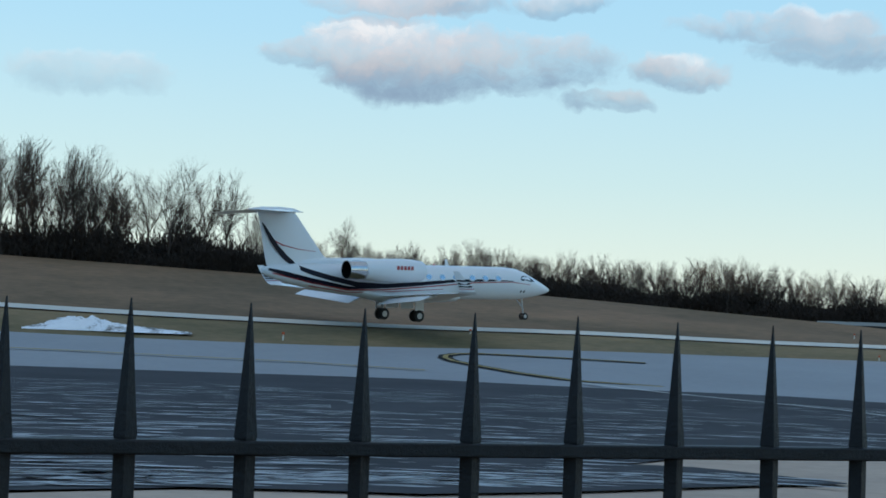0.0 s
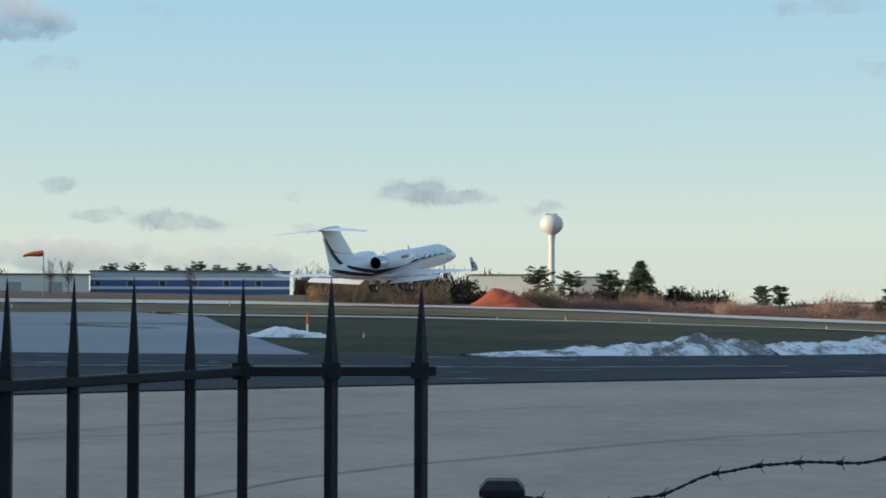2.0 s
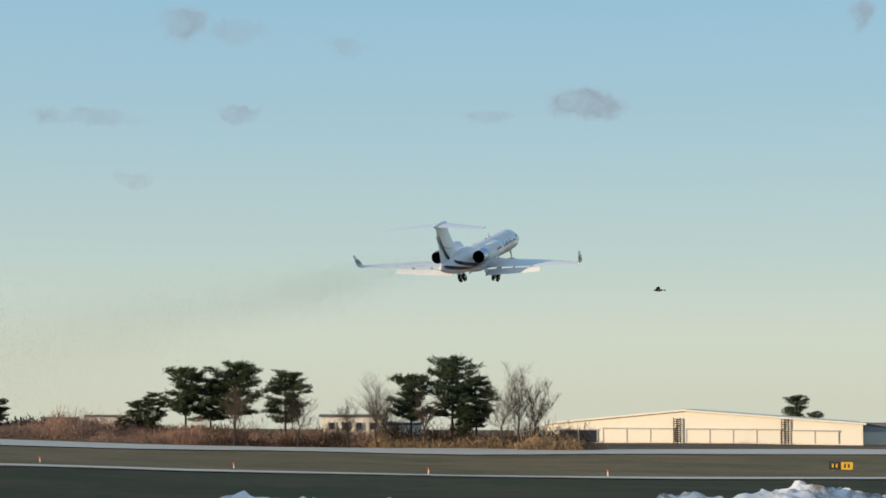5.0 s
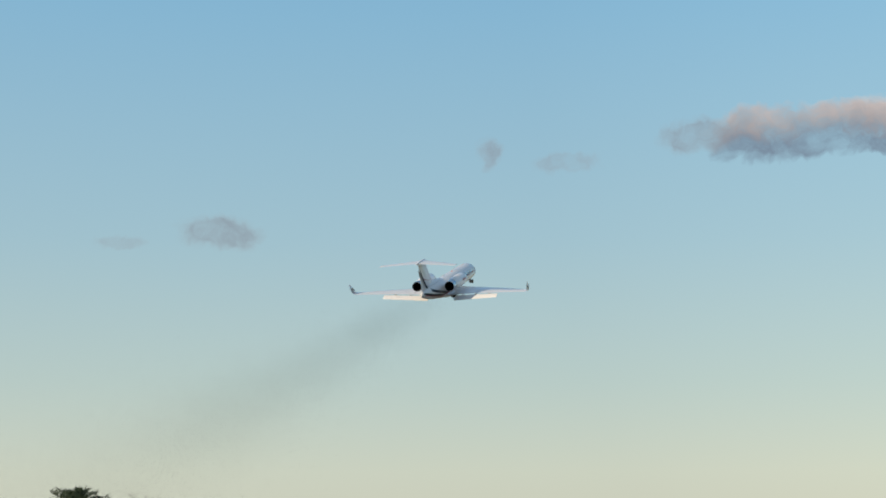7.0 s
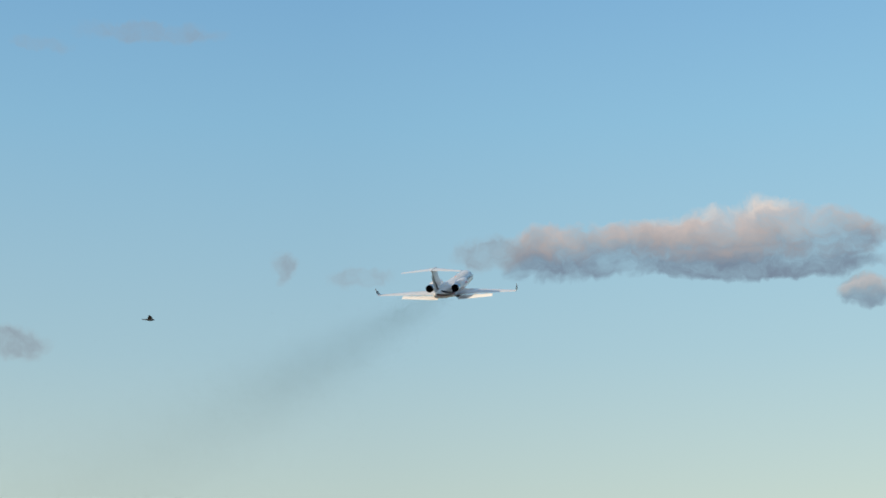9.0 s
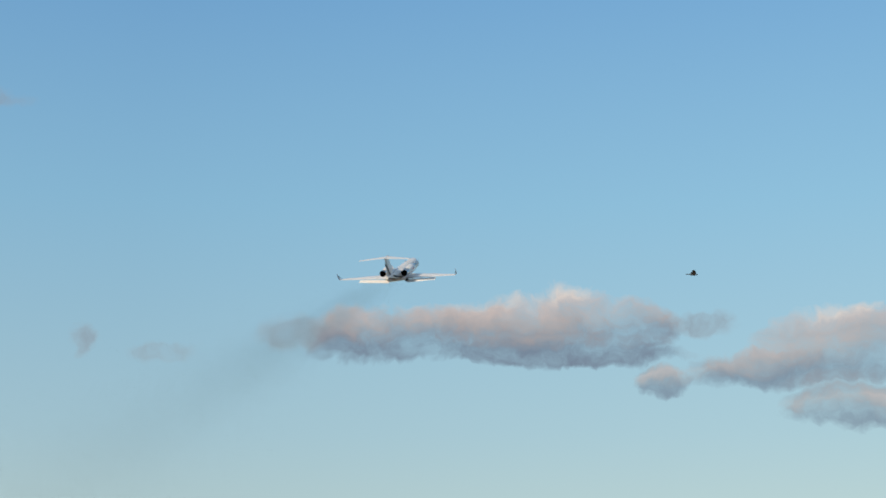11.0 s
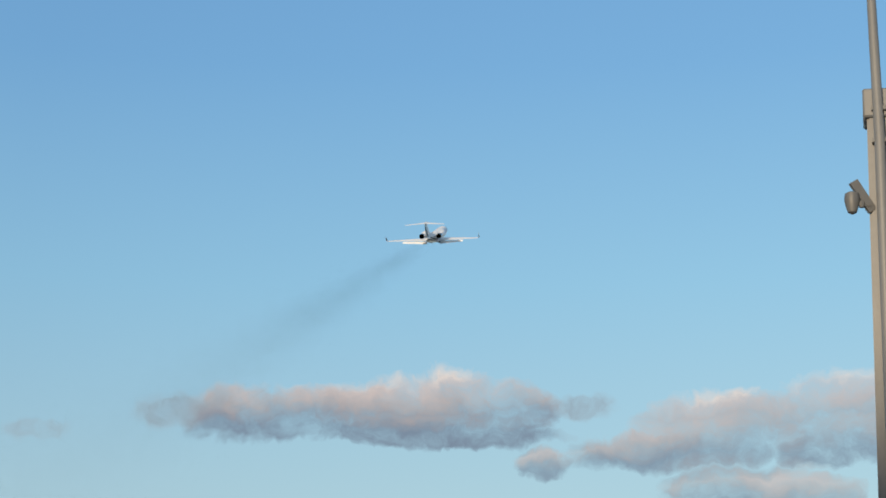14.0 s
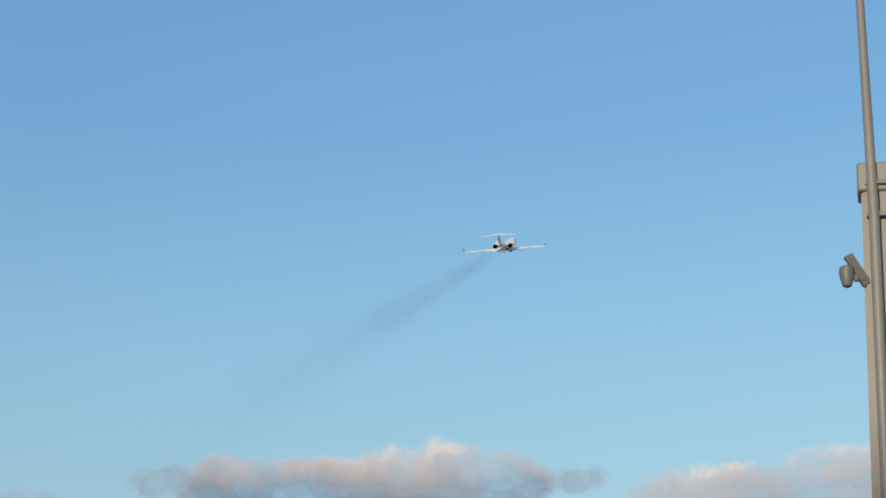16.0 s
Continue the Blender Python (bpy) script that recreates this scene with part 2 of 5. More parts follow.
M["apron"] = mat("apron_concrete", (0.52, 0.405, 0.325), 0.92, second=(0.37, 0.29, 0.235), scale=0.16, fine=1.6, amount=0.85, bump=0.2, spec=0.12)
M["runway"] = mat("runway_surface", (0.66, 0.61, 0.53), 0.85, second=(0.50, 0.47, 0.42), scale=0.1, fine=1.0, amount=0.4, bump=0.1)
M["ice"] = mat("salt_streaks", (0.50, 0.51, 0.53), 0.6, second=(0.25, 0.26, 0.28), scale=0.4, fine=4.0)
M["yellow"] = mat("line_yellow", (0.36, 0.26, 0.07), 0.7, scale=0.6, fine=6.0)
M["white_line"] = mat("line_white", (0.6, 0.6, 0.58), 0.7, scale=0.6, fine=6.0)
M["iron"] = mat("fence_paint", (0.006, 0.007, 0.009), 0.5, second=(0.018, 0.019, 0.022), scale=18.0, fine=160.0, amount=0.6, bump=0.25, spec=0.3)
M["seal"] = mat("joint_seal", (0.16, 0.15, 0.14), 0.9, second=(0.26, 0.25, 0.23), scale=0.8, fine=6.0, spec=0.1)
M["line_edge"] = mat("line_black", (0.03, 0.03, 0.03), 0.9, scale=0.8, fine=6.0, spec=0.1)
M["wire"] = mat("rusted_wire", (0.03, 0.026, 0.024), 0.6, 0.6, scale=40.0, fine=200.0)


def snow_material(name, dirt):
    m = bpy.data.materials.new(name)
    m.use_nodes = True
    nt = m.node_tree
    T = Tree_of_nodes(nt)
    s = nt.nodes["Principled BSDF"]
    s.inputs["Roughness"].default_value = 0.8
    s.inputs["Specular IOR Level"].default_value = 0.25
    co = T.node("ShaderNodeTexCoord").outputs["Object"]
    n1 = T.node("ShaderNodeTexNoise", Scale=0.55, Detail=6.0, Roughness=0.65, Distortion=0.6)
    n2 = T.node("ShaderNodeTexNoise", Scale=5.0, Detail=5.0, Roughness=0.7)
    for n in (n1, n2):
        T.link(co, n.inputs["Vector"])
    f = T.math("ADD", T.math("SUBTRACT", n1.outputs[0], 1.0 - dirt), T.math("MULTIPLY", T.math("SUBTRACT", n2.outputs[0], 0.5), 0.35))
    f = T.math("MULTIPLY", f, 7.0, True)
    white = T.mix(n2.outputs[0], (0.93, 0.94, 0.96), (0.76, 0.78, 0.83))
    grime = T.mix(n2.outputs[0], (0.07, 0.065, 0.06), (0.30, 0.29, 0.28))
    T.link(T.mix(f, white, grime), s.inputs["Base Color"])
    bp = T.node("ShaderNodeBump", Strength=0.7, Distance=0.06)
    T.link(n2.outputs[0], bp.inputs["Height"])
    T.link(bp.outputs[0], s.inputs["Normal"])
    return m


M["snow"] = snow_material("white_snow", 0.495)
M["dirty_snow"] = snow_material("grimy_snow", 0.545)
M["bark"] = mat("bark", (0.075, 0.06, 0.05), 0.9, second=(0.035, 0.03, 0.027), scale=3.0, fine=20.0, bump=0.5, spec=0.1)
M["twig"] = mat("twigs", (0.10, 0.078, 0.062), 0.9, second=(0.045, 0.036, 0.032), scale=2.0, fine=9.0, bump=0.0, spec=0.1, random=0.5)
M["thicket"] = mat("dark_thicket", (0.055, 0.043, 0.036), 0.95, second=(0.028, 0.024, 0.02), scale=0.5, fine=4.0, bump=0.0, spec=0.05)
M["red_bush"] = mat("red_brown_brush", (0.46, 0.29, 0.22), 0.9, second=(0.25, 0.17, 0.13), scale=0.25, fine=3.0, amount=0.7, bump=0.0, spec=0.1)
M["tan_bush"] = mat("tan_brush", (0.37, 0.26, 0.155), 0.9, second=(0.20, 0.145, 0.095), scale=0.3, fine=3.0, amount=0.7, bump=0.0, spec=0.1)
M["needles"] = mat("pine_needles", (0.028, 0.05, 0.028), 0.8, second=(0.065, 0.08, 0.038), scale=1.2, fine=9.0, amount=0.7, bump=0.0, spec=0.2)
M["olive"] = mat("spruce_needles", (0.10, 0.105, 0.05), 0.8, second=(0.05, 0.065, 0.03), scale=1.2, fine=9.0, amount=0.7, bump=0.0, spec=0.2)
M["white"] = mat("aircraft_white", (0.78, 0.79, 0.80), 0.22, second=(0.72, 0.73, 0.75), scale=0.5, fine=6.0, amount=0.4, bump=0.0)
M["navy"] = mat("stripe_navy", (0.006, 0.007, 0.02), 0.35, spec=0.2, scale=1.0, fine=8.0, bump=0.0)
M["red"] = mat("stripe_red", (0.42, 0.05, 0.06), 0.3, scale=1.0, fine=8.0, bump=0.0)
M["chrome"] = mat("polished_metal", (0.62, 0.62, 0.63), 0.18, 1.0, scale=2.0, fine=12.0, bump=0.0, amount=0.3)
# near-black colour stands in for the shade inside the exhaust ducts
M["recess_black"] = mat("recess_shade_black", (0.005, 0.005, 0.006), 0.9, 0.0, spec=0.1, scale=3.0, fine=20.0, bump=0.0)
M["rubber"] = mat("tyre_rubber", (0.014, 0.014, 0.015), 0.75, scale=5.0, fine=30.0)
M["glass"] = mat("dark_window", (0.02, 0.025, 0.03), 0.06, scale=2.0, fine=9.0, bump=0.0)
M["gear"] = mat("gear_steel", (0.45, 0.46, 0.47), 0.35, 0.6, scale=4.0, fine=20.0, bump=0.0)
M["tower"] = mat("tower_paint", (0.72, 0.70, 0.66), 0.5, second=(0.60, 0.58, 0.54), scale=0.2, fine=1.5, amount=0.4, bump=0.0)
M["wall_white"] = mat("pale_cladding", (0.80, 0.75, 0.65), 0.7, second=(0.70, 0.66, 0.58), scale=0.15, fine=1.0, amount=0.4, bump=0.0)
M["wall_grey"] = mat("grey_cladding", (0.42, 0.42, 0.41), 0.7, second=(0.33, 0.33, 0.33), scale=0.15, fine=1.0, amount=0.4, bump=0.0)
M["pale_blue"] = mat("pale_blue_cladding", (0.38, 0.45, 0.53), 0.6, second=(0.32, 0.38, 0.46), scale=0.2, fine=1.0, amount=0.4, bump=0.0)
M["wall_blue"] = mat("blue_cladding", (0.055, 0.12, 0.30), 0.5, second=(0.04, 0.09, 0.23), scale=0.2, fine=1.0, amount=0.4, bump=0.0)
M["dark_panel"] = mat("glazing_and_opening_dark", (0.03, 0.038, 0.06), 0.2, scale=0.3, fine=2.0, bump=0.0)
M["roof"] = mat("flat_roofing", (0.14, 0.14, 0.15), 0.8, scale=0.2, fine=1.0)
M["heap"] = mat("red_brown_aggregate", (0.42, 0.10, 0.055), 0.95, second=(0.27, 0.085, 0.05), scale=0.4, fine=3.0, amount=0.6, bump=0.6, spec=0.1)
M["orange"] = mat("orange_cloth", (0.65, 0.12, 0.04), 0.8, scale=2.0, fine=20.0, bump=0.1)
M["pole"] = mat("grey_painted_steel", (0.17, 0.175, 0.18), 0.5, second=(0.12, 0.125, 0.13), scale=2.0, fine=30.0, bump=0.1)
M["lamp_shell"] = mat("lamp_housing", (0.12, 0.125, 0.13), 0.5, scale=8.0, fine=50.0, bump=0.1)
M["sign_yellow"] = mat("sign_yellow", (0.7, 0.42, 0.02), 0.5, scale=2.0, fine=12.0, bump=0.0)
M["sign_black"] = mat("sign_black", (0.015, 0.015, 0.015), 0.5, scale=2.0, fine=12.0, bump=0.0)
M["feather"] = mat("dark_feathers", (0.02, 0.02, 0.022), 0.8, scale=20.0, fine=90.0, bump=0.0)


M["smoke"] = mat("exhaust_soot", (0.035, 0.04, 0.045), 0.95, spec=0.0, scale=0.1, fine=1.0, bump=0.0)


# ---- mesh helpers ----
def mesh_of(name, bm, material, smooth=True):
    bmesh.ops.recalc_face_normals(bm, faces=bm.faces)
    me = bpy.data.meshes.new(name)
    bm.to_mesh(me)
    bm.free()
    for ma in (material if isinstance(material, (list, tuple)) else [material]):
        me.materials.append(ma)
    if smooth:
        me.shade_smooth()
        me.set_sharp_from_angle(angle=radians(38))
    return me


def part(name, bm, material, parent=None, label="", at=None, smooth=True):
    ob = new(name, mesh_of(name, bm, material, smooth))
    if parent:
        ob.parent = parent
    if at is not None:
        ob.matrix_basis = at
    return tagged(ob, label)


def thing(name, label, category, at=None, group="", kind=""):
    ob = new(name)
    if at is not None:
        ob.matrix_basis = at
    return tagged(ob, label, category, group, kind)


def box(bm, x0, x1, y0, y1, z0, z1, m=None):
    vs = [bm.verts.new((x, y, z)) for z in (z0, z1) for x, y in ((x0, y0), (x1, y0), (x1, y1), (x0, y1))]
    fs = [(3, 2, 1, 0), (4, 5, 6, 7), (0, 1, 5, 4), (1, 2, 6, 5), (2, 3, 7, 6), (3, 0, 4, 7)]
    for f in fs:
        bm.faces.new([vs[i] for i in f])
    if m is not None:
        bmesh.ops.transform(bm, matrix=m, verts=vs)
    return vs


def loft(bm, rings, cap0=True, cap1=True):
    """Faces between rings of equally many points."""
    made = [[bm.verts.new(p) for p in r] for r in rings]
    n = len(made[0])
    for a, b in zip(made, made[1:]):
        for i in range(n):
            bm.faces.new((a[i], a[(i + 1) % n], b[(i + 1) % n], b[i]))
    if cap0:
        bm.faces.new(made[0][::-1])
    if cap1:
        bm.faces.new(made[-1])
    return made


def ring(c, axis_u, axis_v, ru, rv=None, n=16):
    rv = ru if rv is None else rv
    c, u, v = Vector(c), Vector(axis_u), Vector(axis_v)
    return [c + u * (ru * math.cos(2 * math.pi * i / n)) + v * (rv * math.sin(2 * math.pi * i / n)) for i in range(n)]


def tube(bm, a, b, ra, rb=None, n=8, caps=True):
    a, b = Vector(a), Vector(b)
    d = (b - a).normalized()
    u = d.orthogonal().normalized()
    v = d.cross(u)
    loft(bm, [ring(a, u, v, ra, n=n), ring(b, u, v, ra if rb is None else rb, n=n)], caps, caps)


def lathe(bm, axis_point, rows, n=20, axis="z", caps=True):
    """Turned form: rows of (height, radius)."""
    p = Vector(axis_point)
    if axis == "z":
        loft(bm, [ring(p + Vector((0, 0, h)), (1, 0, 0), (0, 1, 0), max(r, 1e-3), n=n) for h, r in rows], caps, caps)
    elif axis == "x":
        loft(bm, [ring(p + Vector((h, 0, 0)), (0, 1, 0), (0, 0, 1), max(r, 1e-3), n=n) for h, r in rows], caps, caps)
    else:
        loft(bm, [ring(p + Vector((0, h, 0)), (0, 0, 1), (1, 0, 0), max(r, 1e-3), n=n) for h, r in rows], caps, caps)


def table(x, rows):
    return float(np.interp(x, [r[0] for r in rows], [r[1] for r in rows]))


# ---- the ground ----
# bearings -110 to 8: unseen ridge added to shade the near field
RISE = [(-180, 0), (-135, 0), (-110, 12), (-90, 33), (-5, 33), (8, 14), (16, 9.6), (24, 8.4), (32, 7.6), (38, 7.0), (45, 6.0), (53, 4.4), (60, 2.4), (66, 1.7), (75, .9), (80, .35), (85, -.4), (90, -1.1), (97, -1.6), (115, -1.7), (135, 0), (180, 0)]


def ground_z(x, y):
    r, az = math.hypot(x, y), math.degrees(math.atan2(x, y))
    z = table(az, RISE) * min(max((r - 90) / 85, 0), 1)
    # beyond the field the land falls away
    edge = table(az, [(57, 4000), (60, 900), (66, 460), (80, 460), (84, 245), (130, 260), (170, 400)]) if 57 < az < 170 else 4000
    if r > edge:
        z -= (r - edge) * 0.017
    return z + 1.0 * min(max((14 - r) / 6, 0), 1)


def polar(az, r, lift=0.0):
    p = bearing(az) * r
    return Vector((p.x, p.y, ground_z(p.x, p.y) + lift))


def build_ground():
    bm = bmesh.new()
    radii = [0, 3, 6, 8, 9.5, 11, 12.5, 14, 20, 30, 45, 60, 75, 90, 98, 106, 114, 122, 130, 140, 150, 162, 175, 190, 210, 240, 280, 340, 430, 600, 900, 1500, 2600, 4300]
    steps = [a for a in range(-180, 0, 6)] + [a * 2 for a in range(0, 70)] + [a for a in range(140, 180, 5)]
    centre = bm.verts.new((0, 0, 1.0))
    rows = []
    for r in radii[1:]:
        row = []
        for a in steps:
            p = polar(a, r)
            if r > 60:
                p.z += 0.12 * noise.noise(p * 0.05)
            row.append(bm.verts.new(p))
        rows.append(row)
    n = len(steps)
    for i in range(n):
        bm.faces.new((centre, rows[0][(i + 1) % n], rows[0][i]))
        for a, b in zip(rows, rows[1:]):
            bm.faces.new((a[i], a[(i + 1) % n], b[(i + 1) % n], b[i]))
    ob = part("ground", bm, M["grass"])
    tagged(ob, "dull green and brown winter grass field", "ground", kind="structure")


def strip(name, near, far, lift, material, label, category, across=5, along=60):
    """A surface between two lines on the plan, laid on the ground."""
    def at(line, s):
        k = s * (len(line) - 1)
        i = min(int(k), len(line) - 2)
        return Vector(line[i]).lerp(Vector(line[i + 1]), k - i)
    bm = bmesh.new()
    rows = []
    for i in range(along + 1):
        a, b = at(near, i / along), at(far, i / along)
        row = []
        for j in range(across + 1):
            p = a.lerp(b, j / across)
            z = ground_z(p.x, p.y) + lift
            if math.hypot(p.x, p.y) > 60:
                z += 0.12 * noise.noise(Vector((p.x, p.y, z)) * 0.05)
            row.append(bm.verts.new((p.x, p.y, z)))
        rows.append(row)
    for a, b in zip(rows, rows[1:]):
        for j in range(across):
            bm.faces.new((a[j], b[j], b[j + 1], a[j + 1]))
    ob = part(name, bm, material)
    tagged(ob, label, category, kind="structure")
    return ob


def line_of(*rows):
    """Plan points from (bearing, distance)."""
    return [tuple((bearing(a) * r).xy) for a, r in rows]


build_ground()
RUN_NEAR = line_of((2, 126), (12, 122), (24, 120), (38, 121), (50, 131), (60, 148), (68, 164), (75, 180), (83, 191), (90, 198), (100, 206), (110, 216), (125, 240))
RUN_FAR = line_of((2, 129), (12, 125), (24, 123), (38, 124.2), (50, 135), (60, 156), (68, 178), (75, 196), (83, 208), (90, 214), (100, 222), (110, 233), (125, 258))
THIN_NEAR = [(120, 54), (138, 25), (145, 2), (144, -18), (141, -42), (137, -62), (134, -95)]
THIN_FAR = [(122, 56), (141, 26), (149, 2), (148, -18), (145, -43), (141, -64), (138, -97)]
strip("runway", RUN_NEAR, RUN_FAR, 0.16, M["runway"], "pale grey runway surface beyond the grass", "runway", 4, 70)
strip("verge", line_of((2, 112), (24, 106), (38, 108), (50, 118), (59, 128), (65, 137), (70, 141), (75, 146), (83, 149), (90, 150)) + [(149, -18), (146, -43), (142, -64), (139, -97)],
      line_of((2, 125.8), (24, 119.8), (38, 120.8), (50, 130.8), (59, 146), (65, 158), (70, 168), (75, 179.8), (83, 190.8), (90, 197.8), (97, 203), (105, 211), (112, 218), (125, 239)), 0.08, M["tan"], "dormant tan grass verge along the runway", "grass verge", 5, 80)
strip("taxiway", line_of((2, 90), (24, 90), (38, 90), (50, 86), (60, 79), (66, 76), (70, 75)), line_of((2, 112), (24, 106), (38, 108), (50, 118), (59, 128), (64, 136), (66.5, 130)), 0.10, M["concrete"], "blue-grey taxiway concrete", "taxiway", 5, 60)
strip("service_road", THIN_NEAR, THIN_FAR, 0.14, M["runway"], "narrow pale paved strip between grass fields", "path", 2, 50)
strip("green_field", line_of((66, 76.5), (75, 73.5), (90, 79.5), (95, 83.5)) + [(91.5, -12.5), (102.5, -24.5), (109.5, -40.5), (116.5, -60.5), (121.5, -95)], THIN_NEAR, 0.06, M["green"], "dark green mown grass between the paved strips", "grass", 5, 60)
LANE_NEAR = line_of((-4, 22), (10, 24), (24, 28), (38, 31), (50, 46), (60, 47.5), (66, 49), (75, 52), (90, 60), (95, 65)) + [(71, -11), (82, -27), (90, -47), (98, -80)]
LANE_FAR = line_of((-4, 92), (10, 91), (24, 90), (38, 90), (50, 86), (60, 79), (66, 76), (75, 73), (90, 79), (95, 83)) + [(91, -13), (102, -25), (109, -41), (121, -95)]
strip("asphalt_lane", LANE_NEAR, LANE_FAR, 0.12, M["asphalt"], "dark damp asphalt lane with pale streaks", "asphalt", 6, 78)
strip("asphalt_patch", line_of((29, 29.0), (34, 29.0), (38, 29), (43, 30.5), (47, 32.5), (50, 34.2), (52, 35.2)), line_of((29, 32), (34, 33), (38, 34), (43, 37.5), (47, 37.6), (50, 36.4), (52, 35.5)), 0.135, M["asphalt"], "dark tongue of damp asphalt running into the apron", "asphalt", 3, 24)
strip("apron", line_of(*[(a, 14.5) for a in (-4, 10, 24, 38, 50, 60, 66, 75, 90, 95, 100, 108, 118, 135)]), LANE_NEAR, 0.08, M["apron"], "smooth light grey apron concrete", "apron", 6, 60)


# ---- the aircraft: x ahead, y left, z up, origin on the ground between the main wheels ----
HULL = [(14.06, 2.32, .03, .03), (13.9, 2.33, .17, .15), (13.5, 2.37, .36, .32), (12.8, 2.45, .62, .56), (12.0, 2.56, .84, .80), (11.2, 2.68, 1.02, 1.02), (10.4, 2.76, 1.13, 1.15), (9.4, 2.79, 1.19, 1.2), (6.0, 2.80, 1.2, 1.2), (0.0, 2.80, 1.2, 1.2),
        (-3.0, 2.82, 1.2, 1.19), (-5.0, 2.90, 1.12, 1.10), (-7.0, 3.02, .93, .95), (-9.0, 3.16, .66, .74), (-10.3, 3.27, .42, .52), (-11.1, 3.33, .26, .34), (-11.45, 3.36, .12, .16)]


def hull_at(x):
    xs = [h[0] for h in HULL][::-1]
    return [float(np.interp(x, xs, [h[k] for h in HULL][::-1])) for k in (1, 2, 3)]


def hull_side(x, z, side, proud=0.012):
    zc, ry, rz = hull_at(x)
    k = max(-0.98, min(0.98, (z - zc) / rz))
    return Vector((x, side * (ry * math.sqrt(1 - k * k) + proud), z))


def band(bm, rows, side, proud=0.012):
    """A stripe on the hull: rows of (x, z of its middle, its half height)."""
    pts = []
    for (x0, z0, h0), (x1, z1, h1) in zip(rows, rows[1:]):
        for k in range(6):
            s = k / 6
            pts.append((x0 + (x1 - x0) * s, z0 + (z1 - z0) * s, h0 + (h1 - h0) * s))
    pts.append(rows[-1])
    prev = None
    for x, z, h in pts:
        cur = [bm.verts.new(hull_side(x, z + h * k, side, proud)) for k in (-1, 0, 1)]
        if prev:
            for i in range(2):
                bm.faces.new((prev[i], prev[i + 1], cur[i + 1], cur[i]))
        prev = cur


def foil(bm, sections, n=12):
    """Wing from sections (leading edge point, chord, thickness, up vector)."""
    rings = []
    for le, chord, thick, up in sections:
        le, up = Vector(le), Vector(up)
        r = []
        for i in range(n):
            a = 2 * math.pi * i / n
            c = (1 - math.cos(a)) / 2
            t = thick * chord * math.sin(a) * (1 - c) ** 0.6
            r.append(le + Vector((-c * chord, 0, 0)) + up * t)
        rings.append(r)
    loft(bm, rings)


def wheel(parent, at, radius, width):
    bm = bmesh.new()
    w = width / 2
    lathe(bm, (0, 0, 0), [(-w, radius * .55), (-w, radius * .82), (-w * .7, radius * .97), (0, radius), (w * .7, radius * .97), (w, radius * .82), (w, radius * .55)], 20, "y")
    ob = part("wheel", bm, M["rubber"], parent, "black tyre on a pale hub", pose(*at))
    bm = bmesh.new()
    lathe(bm, (0, 0, 0), [(-w * 1.03, .02), (-w * 1.03, radius * .5), (w * 1.03, radius * .5), (w * 1.03, .02)], 14, "y")
    part("rim", bm, M["gear"], ob, "pale metal hub")
    return ob


